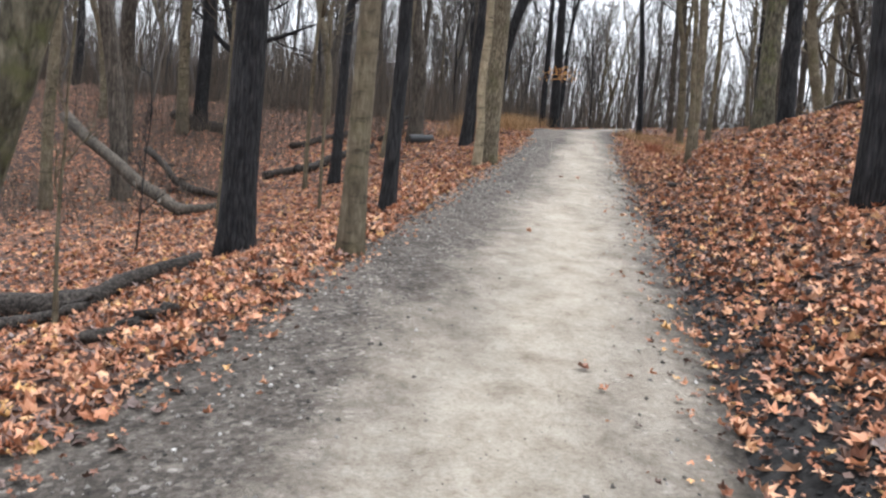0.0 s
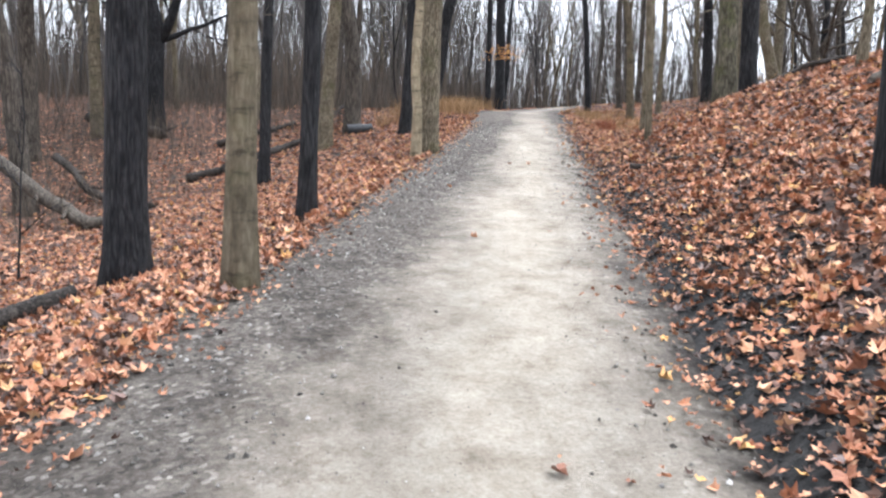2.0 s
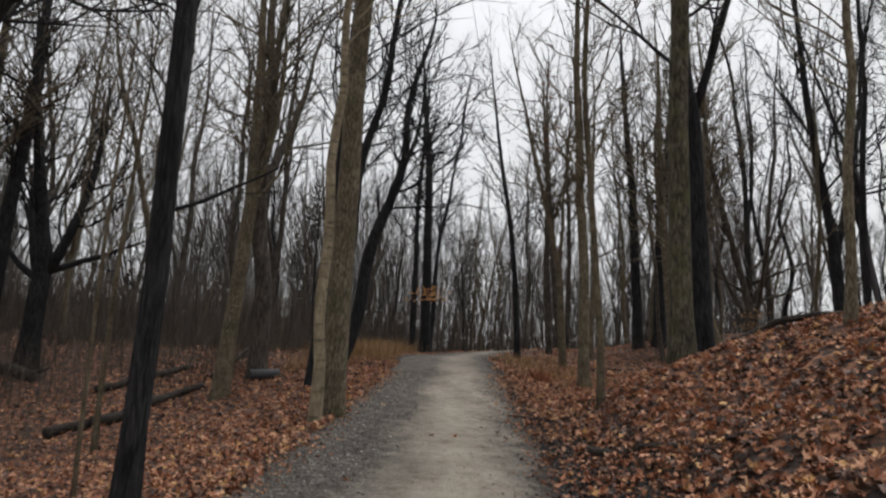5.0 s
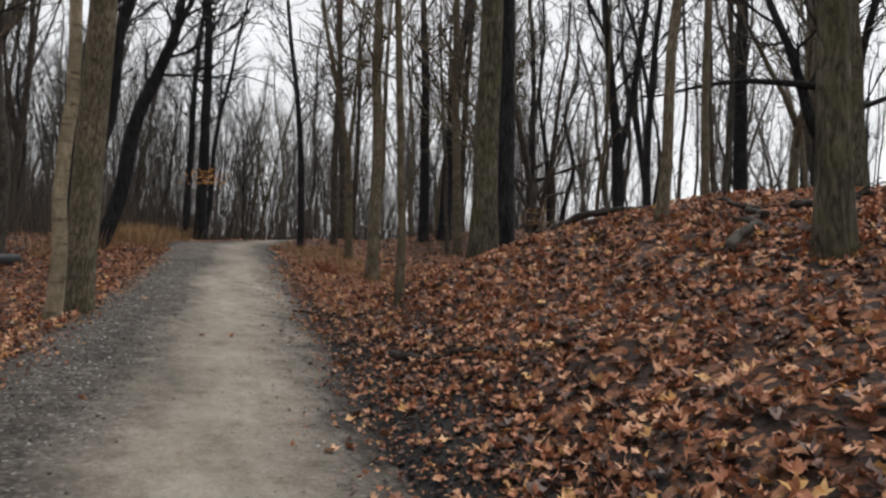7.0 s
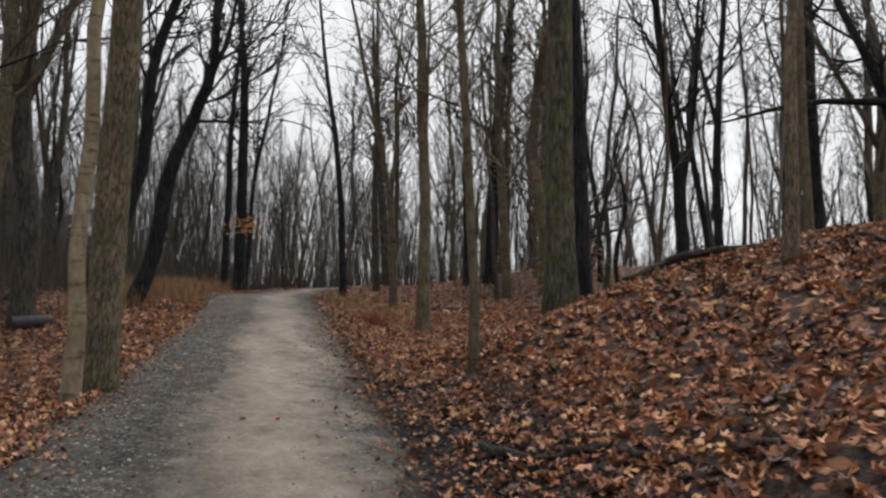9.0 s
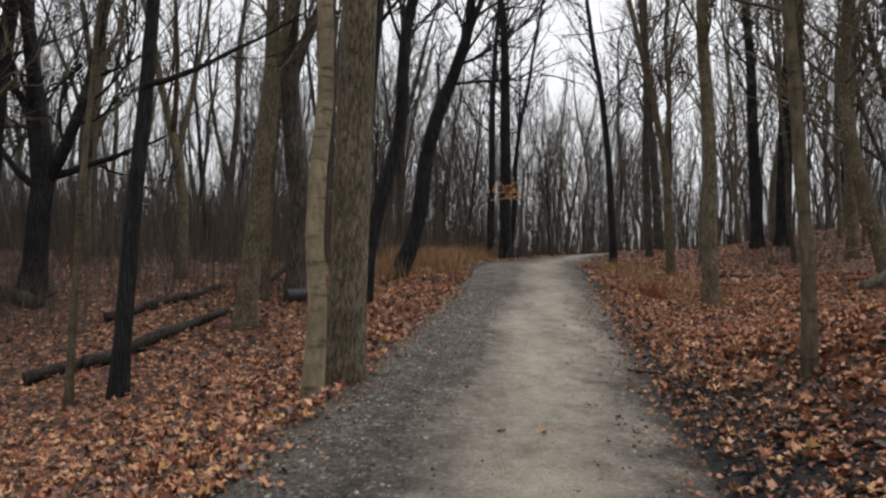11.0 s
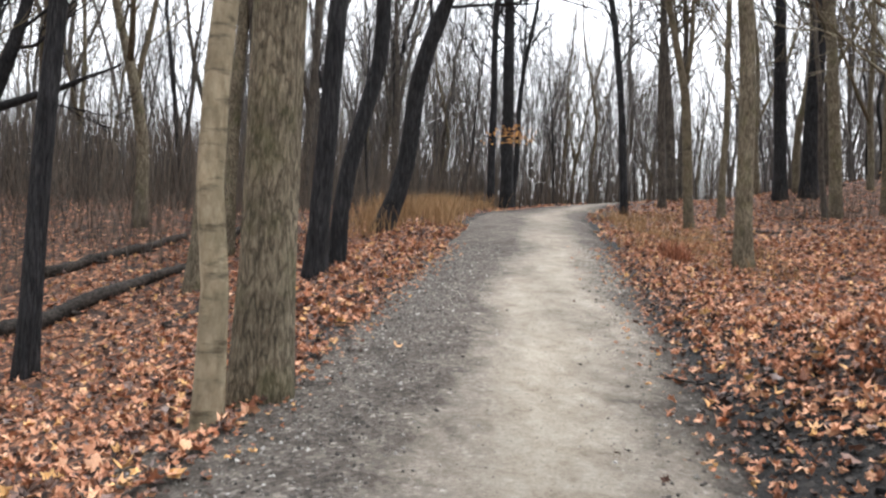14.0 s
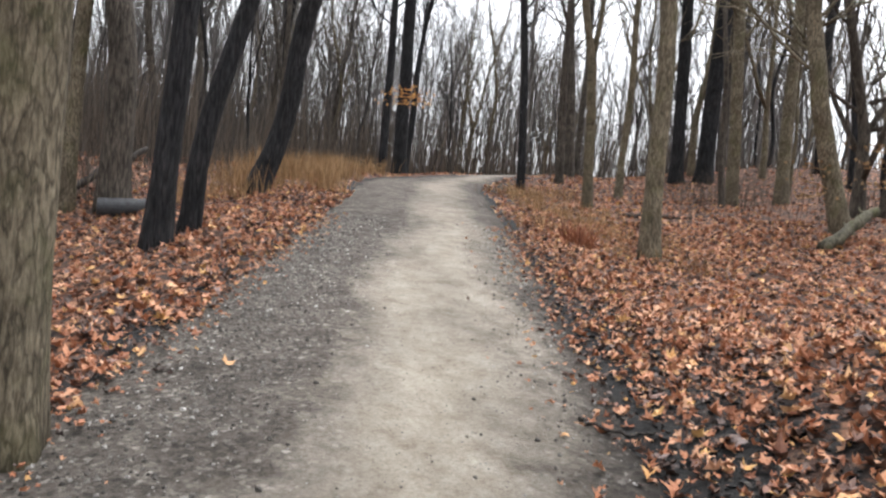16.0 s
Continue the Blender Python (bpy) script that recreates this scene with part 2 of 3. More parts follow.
def profile(y):
    """The climb along the path, easing off at the crest."""
    if y < 28:
        return 0.128 * y if y > -25 else -3.2 + 0.03 * (y + 25)
    if y < 59:
        return 0.128 * y - 0.00202 * max(y - 27.9, 0) ** 2
    return 5.598 - 0.012 * (y - 59)


def lift(x, y):
    """The crest rises a little towards the right, where the path turns."""
    return min(0.085 * max(x - 5.5, 0), 1.2) * smooth(35, 43, y)


def land(x, y):
    """Ground height: a bank on the right, a hollow on the left."""
    u, z = x - centre(y), profile(y) + lift(x, y)
    if u > 1.5:
        r = u - 1.5
        z += 2.7 * math.tanh(0.55 * r / 2.7) * (1 - smooth(14.5, 21, y)) * (1 - 0.6 * smooth(9, 24, u))
        z += (min(0.09 * max(r - 3, 0), 1.6) - 0.2 * smooth(0, 2, r)) * smooth(18, 24, y)
    if u < -1.5:
        v = -u - 1.5
        k = smooth(17, 22, y)
        z -= 2.6 * math.tanh((0.36 + 0.06 * k) * max(v - 0.9 * k, 0) / 2.6) * (1 - 0.95 * smooth(20, 34, y))
        z += 0.05 * max(v - 10, 0) if v < 40 else 1.5
    return z


def rough_land(x, y):
    """The same with humps and hollows off the path."""
    u = abs(x - centre(y))
    k = smooth(1.5, 3.0, u)
    return land(x, y) + k * (0.09 * noise.noise((x * 0.7, y * 0.7, 0)) + 0.04 * noise.noise((x * 2.3, y * 2.3, 5)))


def mesh_object(name, verts, faces, mat, parent=None, shade=False):
    me = bpy.data.meshes.new(name)
    me.from_pydata(verts, [], faces)
    me.materials.append(mat)
    if shade:
        me.polygons.foreach_set("use_smooth", [True] * len(me.polygons))
    ob = new(name, me)
    if parent:
        ob.parent = parent
    return ob


def sheet(name, us, ys, height, mat):
    """A sheet over the curved net of distances from the path's middle (us) and ys."""
    verts, side = [], []
    for y in ys:
        c = centre(y)
        for u in us:
            verts.append((c + u, y, height(c + u, y, u)))
            side.append(u)
    w = len(us)
    faces = [(j * w + i, j * w + i + 1, (j + 1) * w + i + 1, (j + 1) * w + i) for j in range(len(ys) - 1) for i in range(w - 1)]
    ob = mesh_object(name, verts, faces, mat, shade=True)
    ob.data.attributes.new("side", "FLOAT", "POINT").data.foreach_set("value", side)
    return ob


def spread(far, near, fine, coarse):
    out = [0.0]
    while out[-1] < far:
        out.append(out[-1] + fine + max(out[-1] - near, 0) * coarse)
    return out


half = spread(900, 9, 0.18, 0.1)
us = [-u for u in reversed(half[1:])] + half
ys = [-y for y in reversed(spread(900, 4, 0.3, 0.1)[1:])] + spread(900, 40, 0.2, 0.06)


def ground_height(x, y, u):
    """The forest floor, dipping under the path along a ragged line."""
    w = abs(u) + 0.22 * noise.noise((y * 0.8, u * 0.4, 12)) + 0.12 * noise.noise((y * 3.1, u, 17))
    return rough_land(x, y) - 0.14 * (1 - smooth(1.2, 1.7, w))


ground = sheet("ground", us, ys, ground_height, GROUND)
tagged(ground, "forest floor matted with fallen brown leaves", "ground", kind="structure")


def path_height(x, y, u):
    """Slightly crowned and worn, its ragged edges dipping under the leaves."""
    edge = 1.52 + 0.16 * noise.noise((y * 1.1, u, 3)) + 0.08 * noise.noise((y * 4.0, u * 2, 8))
    return profile(y) + lift(x, y) + 0.01 - 0.3 * max(abs(u) - edge, 0) + 0.012 * noise.noise((x * 1.4, y * 1.4, 2)) - 0.03 * smooth(1.0, 1.5, abs(u))


path = sheet("path", [-2.0 + 0.1 * i for i in range(41)], [y for y in ys if -40 < y < 60], path_height, PATH)
tagged(path, "pale crushed-stone footpath with loose grey gravel edges", "path", kind="structure")

# ---- trees ----


def tube(verts, faces, points, radii, sides, flare=None):
    """Adds a closed tapering tube along points to verts and faces."""
    base, n = len(verts), len(points)
    side = None
    for i, p in enumerate(points):
        d = (points[min(i + 1, n - 1)] - points[max(i - 1, 0)]).normalized()
        if side is None:
            side = d.orthogonal().normalized()
        side = (side - d * side.dot(d)).normalized()
        other = d.cross(side)
        for k in range(sides):
            a = 2 * math.pi * k / sides
            r = radii[i] * (flare(i, a) if flare else 1)
            verts.append(p + (side * math.cos(a) + other * math.sin(a)) * r)
    for i in range(n - 1):
        for k in range(sides):
            a, b = base + i * sides + k, base + i * sides + (k + 1) % sides
            faces.append((a, b, b + sides, a + sides))
    faces.append(tuple(base + (n - 1) * sides + k for k in range(sides)))
    faces.append(tuple(base + k for k in reversed(range(sides))))


def rod(verts, faces, points, radii):
    """A three-sided open twig."""
    base = len(verts)
    d = (points[-1] - points[0]).normalized()
    a = d.orthogonal().normalized()
    b = d.cross(a)
    for p, r in zip(points, radii):
        verts += [p + a * r, p - a * (r * 0.5) + b * (r * 0.87), p - a * (r * 0.5) - b * (r * 0.87)]
    for i in range(len(points) - 1):
        for k in range(3):
            q = base + i * 3
            faces.append((q + k, q + (k + 1) % 3, q + 3 + (k + 1) % 3, q + 3 + k))


def wander(rng, start, way, length, steps, bend, lift=0.0):
    """Points along a crooked twig."""
    p, d, out = Vector(start), Vector(way).normalized(), [Vector(start)]
    for _ in range(steps):
        d = (d + Vector((rng.gauss(0, bend), rng.gauss(0, bend), rng.gauss(0, bend) + lift))).normalized()
        p = p + d * (length / steps)
        out.append(p.copy())
    return out


def outward(rng, axis, angle):
    a = axis.normalized()
    s = a.orthogonal().normalized()
    s.rotate(Matrix.Rotation(rng.uniform(0, 2 * math.pi), 3, a))
    return a * math.cos(angle) + s * math.sin(angle)


def twigs(rng, verts, faces, stem, r0, first, count, reach, fine):
    """Boughs sweeping outward and up along a stem, from the fraction first of its length, each with forked twigs."""
    n = len(stem) - 1
    for c in range(count):
        f = first + (1 - first) * (c + rng.random()) / count
        i = min(int(f * n), n - 1)
        p = stem[i].lerp(stem[i + 1], f * n - i)
        axis = stem[i + 1] - stem[i]
        size = reach * (1.25 - 0.8 * f) * rng.choice((0.45, 0.8, 1.0, 1.3)) * rng.uniform(0.85, 1.15)
        pts = wander(rng, p, outward(rng, axis, rng.uniform(0.45, 1.05)), size, 5, 0.15, 0.11)
        r = min(max(r0 * (1 - 0.8 * f) * 0.42, 0.013), 0.055)
        rod(verts, faces, pts, [r * (1 - 0.15 * k) for k in range(6)])
        for s in range(fine):
            g = 0.15 + 0.83 * (s + rng.random()) / fine
            j = min(int(g * 5), 4)
            q = pts[j].lerp(pts[j + 1], g * 5 - j)
            sub = wander(rng, q, outward(rng, pts[j + 1] - pts[j], rng.uniform(0.35, 0.85)), size * rng.uniform(0.28, 0.6), 3, 0.17, 0.1)
            rod(verts, faces, sub, [r * 0.5, r * 0.42, r * 0.33, r * 0.2])
            for _ in range(3):
                k = rng.randrange(1, 4)
                tip = wander(rng, sub[k], outward(rng, sub[k] - sub[k - 1], rng.uniform(0.3, 0.8)), size * rng.uniform(0.14, 0.36), 1, 0.18, 0.08)
                rod(verts, faces, tip, [r * 0.27, r * 0.13])


TREE_LABELS = {
    "dark": "bare tree with wet, nearly black bark", "brown": "bare tree with furrowed brown-grey bark",
    "pale": "bare tree with smooth pale banded bark", "birch": "bare tree with pale bark and dark cross bands", "grey": "bare leafless tree with grey bark",
    "mossy": "bare tree with rough mossy bark"}


def build_tree(kind, r, lean=(0, 0), height=15, fork=0.0, prongs=2, seed=1, count=26, fine=6, sides=14, first=0.35, bend=0.02, spreadout=0.3, reach=3.0, aim=0.0, wave=(0.0, 6.0), arms=()):
    """A bare tree at the origin: trunk with root flare, limbs where it forks, and branches."""
    rng = random.Random(seed)
    tree_ob = new("tree")
    mat = BARK[kind]
    steps = max(int(height / 0.6), 10)
    way = Vector((lean[0], lean[1], 1))
    pts, off, drift = [], Vector((0, 0, 0)), Vector((0, 0, 0))
    for i in range(steps + 1):
        z = -0.4 + (height + 0.4) * i / steps
        if z > 0.3:
            drift = drift * 0.8 + Vector((rng.gauss(0, bend), rng.gauss(0, bend), 0)) * (0.6 + 1.4 * z / height)
            off = off + drift * 0.6
            if fork and z > fork:
                off = off - Vector((math.cos(aim), math.sin(aim), 0)) * (0.6 * spreadout * 0.4)
        sway = wave[0] * math.sin(2 * math.pi * max(z, 0) / wave[1])
        pts.append(way * z + off + Vector((sway, 0.3 * sway, 0)))
    radii = []
    for p in pts:
        q = max(p.z, 0) / height
        k = 1 - 0.45 * q - 0.5 * q ** 3
        if fork and p.z > fork:
            k *= 0.85
        radii.append(max(r * k * (1 + 0.45 * math.exp(-max(p.z, 0) / 0.22)), 0.008))
    ph = rng.uniform(0, 6)

    def flare(i, a):
        return 1 + (0.16 * math.exp(-max(pts[i].z, 0) / 0.3) + 0.03) * math.cos(4 * a + ph) + 0.03 * math.sin(7 * a + i * 0.5)
    v, f = [], []
    tube(v, f, pts, radii, sides, flare)
    mesh_object("trunk", v, f, mat, tree_ob, True)
    v, f = [], []
    if fork:
        at = min(range(len(pts)), key=lambda k: abs(pts[k].z - fork))
        for k in range(1, prongs):
            ang = aim + (k - 1) * 2.2 + rng.uniform(-0.15, 0.15)
            out = Vector((math.cos(ang) * spreadout, math.sin(ang) * spreadout, 1)) + Vector((lean[0], lean[1], 0))
            limb = wander(rng, pts[max(at - k, 1)], out, (height - fork) * rng.uniform(0.8, 0.95), 10, 0.06, 0.05)
            lr = radii[at] * rng.uniform(0.66, 0.78)
            lv, lf = [], []
            tube(lv, lf, limb, [lr * (1 - 0.095 * q) for q in range(11)], max(sides - 4, 5))
            mesh_object("limb", lv, lf, mat, tree_ob, True)
            twigs(rng, v, f, limb, lr, 0.1, max(count // prongs + 2, 4), reach, fine)
    twigs(rng, v, f, pts, r, first, max(count * 2 // 3, 6) if fork else count, reach, fine)
    for z, ang, length in arms:
        p = way * z
        arm = wander(rng, p, (math.cos(ang), math.sin(ang), 0.35), length, 8, 0.1, 0.03)
        ar = r * 0.42
        lv, lf = [], []
        tube(lv, lf, arm, [ar * (1 - 0.1 * q) for q in range(9)], 7)
        mesh_object("limb", lv, lf, mat, tree_ob, True)
        twigs(rng, v, f, arm, ar, 0.3, 5, length * 0.5, 4)
    mesh_object("crown", v, f, mat, tree_ob, True)
    return tagged(tree_ob, TREE_LABELS[kind], "tree", "bare woodland trees")


def tree(kind, x, y, r, lx=0.0, ly=0.0, label="", **more):
    ob = build_tree(kind, r, (lx, ly), seed=int(x * 131 + y * 977) & 0xFFFF, **more)
    ob.matrix_world = pose(x, y, land(x, y))
    if label:
        tagged(ob, label)
    return ob


# beside the lower path
tree("dark", -2.79, 11.03, 0.25, 0.013, 0.005, "thick bare tree with black wet bark, forking above", fork=4.3, height=14, bend=0.01, spreadout=0.55, arms=[(3.4, 3.0, 2.2)])
tree("pale", -0.8, 7.3, 0.104, 0.015, 0.0, "slim bare tree with pale banded bark at the path's edge", height=12, first=0.45, bend=0.012)
tree("dark", -0.74, 11.0, 0.1, 0.024, 0.0, height=14, first=0.5, bend=0.015)
tree("dark", -2.96, 21.8, 0.14, 0.027, 0.01, height=15, first=0.45, bend=0.015, arms=[(4.9, 0.2, 3.0)])
tree("birch", 0.63, 16.35, 0.088, 0.006, 0.0, "slender pale-barked tree beside a thick furrowed one", height=12, first=0.5, bend=0.014, wave=(0.035, 2.3))
tree("brown", 0.88, 16.85, 0.195, 0.018, 0.002, "thick bare tree with furrowed mossy bark beside the path", height=17, first=0.42, sides=20, bend=0.012)
tree("brown", -1.8, 25.5, 0.21, 0.056, 0.013, fork=5.5, height=15, bend=0.015)
tree("brown", -1.89, 28.05, 0.14, 0.028, 0.006, height=15, first=0.4)
tree("dark", 0.52, 22.8, 0.148, 0.05, 0.0, height=15, first=0.35)
tree("dark", 0.67, 24.5, 0.146, 0.165, 0.01, "bare black-barked tree leaning over the path", height=14, first=0.35, bend=0.03, wave=(-0.12, 4.5))
tree("dark", 1.2, 29.0, 0.21, 0.24, 0.01, "forked dark tree leaning towards the path", fork=5.0, height=13, spreadout=0.15, wave=(0.14, 5.0))
tree("pale", -3.76, 21.95, 0.06, 0.004, 0.0, height=11, first=0.4)
tree("dark", -7.74, 29.25, 0.29, 0.04, 0.0, "crooked black tree forking low down", fork=3.4, prongs=3, height=12, spreadout=0.6, arms=[(2.6, 2.8, 3.5), (2.9, 0.4, 3.2)])
tree("pale", -9.96, 20.22, 0.15, 0.013, 0.0, height=14)
tree("grey", -8.77, 22.0, 0.24, -0.084, 0.0, height=13)
tree("pale", -9.31, 28.42, 0.2, -0.016, 0.0, height=16)
tree("dark", -8.85, 28.9, 0.24, 0.018, 0.0, height=16)
tree("mossy", -3.2, 4.6, 0.17, 0.33, 0.0, "leaning bare tree with rough mottled bark", height=9, first=0.5)
tree("pale", -3.75, 7.9, 0.022, 0.01, 0.0, "thin pale sapling beside a fallen log", height=4, first=0.3, count=6, reach=0.7, sides=6)
tree("pale", -4.3, 15.5, 0.04, 0.02, 0.0, height=9, first=0.4, sides=8)
tree("pale", -2.4, 15.8, 0.035, -0.01, 0.0, height=8, first=0.4, sides=8)
tree("dark", -4.9, 13.0, 0.016, 0.03, 0.0, "thin dark sapling among leaves in the hollow", height=3, first=0.3, count=5, reach=0.6, sides=6)
# on the bank
tree("dark", 3.9, 7.2, 0.17, -0.03, 0.02, "dark-barked tree rooted in the leafy bank", height=14, first=0.5)
tree("mossy", 5.84, 9.86, 0.118, 0.003, 0.0, "bare tree with grey-green mossy bark on the bank", height=14, first=0.45, sides=18)
tree("mossy", 17.8, 19.2, 0.36, -0.01, 0.01, "thick bare tree beyond the bank's crest", height=17, first=0.5, sides=16)
tree("dark", 17.4, 19.95, 0.25, 0.0, 0.0, "black-barked tree forking low beyond the bank", height=15, fork=4.8, first=0.45, spreadout=0.4, aim=2.43, arms=[(5.4, 2.5, 4.5), (4.4, -0.6, 3.5)])
tree("dark", 19.3, 24.4, 0.24, -0.01, 0.01, "thick dark-barked tree beyond the bank's crest", height=17, first=0.45)
tree("pale", 10.4, 16.2, 0.07, 0.007, 0.0, height=13, first=0.4)
tree("brown", 7.1, 13.3, 0.066, 0.035, -0.03, height=11, first=0.3, bend=0.03, wave=(0.05, 2.5))
tree("dark", 16.2, 26.3, 0.2, -0.03, 0.025, fork=4.0, height=15)
tree("mossy", 6.4, 16.5, 0.19, 0.007, 0.0, "thick bare tree with mossy rough bark on the bank", height=16, first=0.45, sides=18)
tree("dark", 7.25, 17.4, 0.175, -0.03, 0.017, fork=5.0, height=16)
tree("brown", 7.7, 25.25, 0.15, -0.03, 0.015, "bare brown-barked tree among fallen leaves", height=15, first=0.35)
tree("pale", 4.5, 15.0, 0.053, 0.009, 0.0, "thin pale sapling at the foot of the bank", height=10, first=0.3)
tree("pale", 9.8, 34.0, 0.15, -0.062, 0.022, fork=4.5, height=14)
tree("dark", 9.05, 38.2, 0.14, -0.045, 0.01, height=15)
tree("dark", 5.75, 44.0, 0.28, -0.02, 0.0, height=17, first=0.4)
tree("dark", 4.95, 42.5, 0.16, 0.0, 0.0, height=15)
tree("grey", 13.2, 45.8, 0.22, -0.06, 0.03, height=16)
tree("grey", 11.4, 41.5, 0.16, -0.03, 0.01, height=16, first=0.3)
tree("brown", 12.1, 37.5, 0.12, 0.02, 0.01, height=15, first=0.3)
tree("grey", 18.6, 43.0, 0.17, -0.02, 0.01, height=17, first=0.3)
tree("grey", 14.6, 49.0, 0.16, 0.01, 0.01, height=17, first=0.3)
tree("dark", 15.3, 40.1, 0.24, -0.03, 0.015, height=17)
tree("dark", 16.3, 40.0, 0.32, 0.02, -0.01, height=18)
tree("brown", 14.92, 35.55, 0.2, -0.017, 0.01, height=16)
tree("brown", 16.55, 35.49, 0.2, -0.02, 0.013, height=16)
tree("grey", 15.9, 31.2, 0.16, 0.02, 0.0, "grey-brown bare tree spreading low into many boughs", fork=2.6, prongs=4, height=12, spreadout=0.55, arms=[(2.2, 0.1, 3.6), (2.9, -0.6, 3.2), (2.6, 2.9, 3.0), (3.4, 0.5, 2.8)])
tree("brown", 13.3, 28.2, 0.21, -0.2, 0.14, "bent brown tree arching across the wood", height=11, bend=0.09, first=0.3)

# the wood beyond: a few grown forms, set down again and again
rng = random.Random(11)
forms = []
for i in range(12):
    kind = ("grey", "dark", "grey", "brown", "grey", "dark", "pale", "grey", "dark", "brown", "grey", "dark")[i]
    r = (0.14, 0.18, 0.1, 0.15, 0.07, 0.06, 0.08, 0.22, 0.11, 0.12, 0.17, 0.09)[i]
    h = (16, 17, 14, 15, 11, 10, 12, 18, 15, 15, 17, 13)[i]
    fork = (0, 5.5, 0, 4.5, 0, 3, 0, 6.5, 5, 3.5, 4, 0)[i]
    forms.append(build_tree(kind, r, (rng.uniform(-0.06, 0.06), 0), height=h, fork=fork, prongs=3 if i in (3, 7, 10) else 2, seed=500 + i, count=18, fine=5, sides=7, first=(0.28, 0.36, 0.44)[i % 3], reach=2.9, bend=0.045,
                            spreadout=rng.uniform(0.22, 0.42), aim=rng.uniform(0, 6.28), wave=(rng.uniform(0.05, 0.16), rng.uniform(4, 8))))
taken, used = [], 0
for attempt in range(9000):
    if used >= 190:
        break
    # every eighth ranges wider; those added unseen behind the camera close off light
    y = rng.uniform(-25, 95) if used % 8 == 0 else rng.uniform(18, 80)
    x = rng.uniform(-34, 46) + 0.12 * y if used % 8 == 0 else 1 + (y - 4) * rng.uniform(-0.75, 1.25)
    u = x - centre(y)
    if abs(u) < 4.2 or (y > 4 and y < 27 and -11 < u < 9) or (-8 < y <= 4 and abs(u) < 13):
        continue
    if 27 <= y < 42 and -5 < u < 7.5:
        continue
    if x - 1 > 0.65 * (y - 6.6) and y > 0 and rng.random() < 0.55:
        continue
    if u < -8 and y < 40 and rng.random() < 0.75:
        continue
    if any((x - a) ** 2 + (y - b) ** 2 < (1.6 + 0.02 * y) ** 2 for a, b in taken):
        continue
    taken.append((x, y))
    src = forms[used % 12]
    m = pose(x, y, land(x, y), rng.uniform(-4, 4), rng.uniform(-4, 4), rng.uniform(0, 360))
    if used < 12:
        src.matrix_world = m
    else:
        k = rng.uniform(0.75, 1.2)
        copy_thing(src, m).scale = (k, k, rng.uniform(0.85, 1.15))
    used += 1

# ---- fallen wood ----


def fallen(name, points, r0, r1, mat, label, category, knots=2, seed=1, sink=0.35):
    """A crooked fallen stem laid along the ground through the points given as x, y pairs; ends broken off."""
    rng = random.Random(seed)
    way, n = [], max(10, 3 * (len(points) - 1))
    points = [(*p, 0.0)[:3] for p in points]
    for i in range(n + 1):
        f = i / n * (len(points) - 1)
        k = min(int(f), len(points) - 2)
        a, b = points[k], points[k + 1]
        x, y = a[0] + (b[0] - a[0]) * (f - k), a[1] + (b[1] - a[1]) * (f - k)
        r = r0 + (r1 - r0) * i / n
        z = rough_land(x, y) + a[2] + (b[2] - a[2]) * (f - k) + r * (1 - sink)
        way.append(Vector((x + rng.gauss(0, 0.045), y + rng.gauss(0, 0.045), z + rng.uniform(0, 0.015))))
    base = way[0].copy()
    way = [p - base for p in way]
    radii = [(r0 + (r1 - r0) * i / n) * rng.uniform(0.92, 1.08) for i in range(n + 1)]
    v, f = [], []
    tube(v, f, way, radii, 9, lambda i, a: 1 + 0.07 * math.sin(3 * a + i))
    ob = new(name)
    ob.matrix_world = Matrix.Translation(base)
    mesh_object("stem", v, f, mat, ob, True)
    for k in range(knots):
        i = rng.randrange(2, n - 1)
        v, f = [], []
        d = outward(rng, way[i + 1] - way[i], 0.9)
        d.z = abs(d.z) * 0.15
        tube(v, f, wander(rng, way[i], d, rng.uniform(0.2, 0.5) + r0 * 2, 4, 0.15), [radii[i] * q for q in (0.5, 0.4, 0.32, 0.25, 0.15)], 5)
        mesh_object("branch_stub", v, f, mat, ob, True)
    return tagged(ob, label, category)


LOG = "black wet fallen log lying among leaves"
fallen("fallen_log", [(-6.2, 8.3), (-4.67, 8.6), (-3.87, 8.62), (-2.95, 9.9)], 0.17, 0.1, DEADWOOD, LOG, "log", seed=2)
fallen("fallen_log", [(-5.6, 7.7), (-4.3, 8.15), (-3.6, 8.25)], 0.1, 0.07, DEADWOOD, LOG, "log", 1, 22)
fallen("fallen_log", [(-2.6, 5.9), (-2.0, 6.35)], 0.06, 0.04, DEADWOOD, LOG, "log", 0, 3)
fallen("fallen_log", [(-10.4, 22.0, 2.0), (-7.6, 20.2, 0.6), (-6.3, 19.3), (-5.4, 19.4)], 0.17, 0.13, BARK["grey"], "long dead trunk slanting down into the hollow", "log", 2, 4)
fallen("fallen_log", [(-9.0, 24.5, 0.6), (-7.2, 22.6, 0.1), (-5.6, 21.4)], 0.12, 0.08, DEADWOOD, LOG, "log", 2, 24)
fallen("fallen_log", [(-4.4, 24.3), (-2.5, 26.9)], 0.15, 0.1, DEADWOOD, LOG, "log", 1, 5)
fallen("fallen_log", [(-5.3, 23.9), (-3.7, 25.3)], 0.14, 0.11, DEADWOOD, LOG, "log", 1, 6)
fallen("fallen_log", [(-5.2, 27.2), (-3.1, 29.5)], 0.13, 0.09, DEADWOOD, LOG, "log", 2, 7)
fallen("fallen_log", [(-10.0, 29.6), (-7.1, 28.3)], 0.22, 0.18, DEADWOOD, "thick black fallen trunk on the hollow's far side", "log", 2, 8)
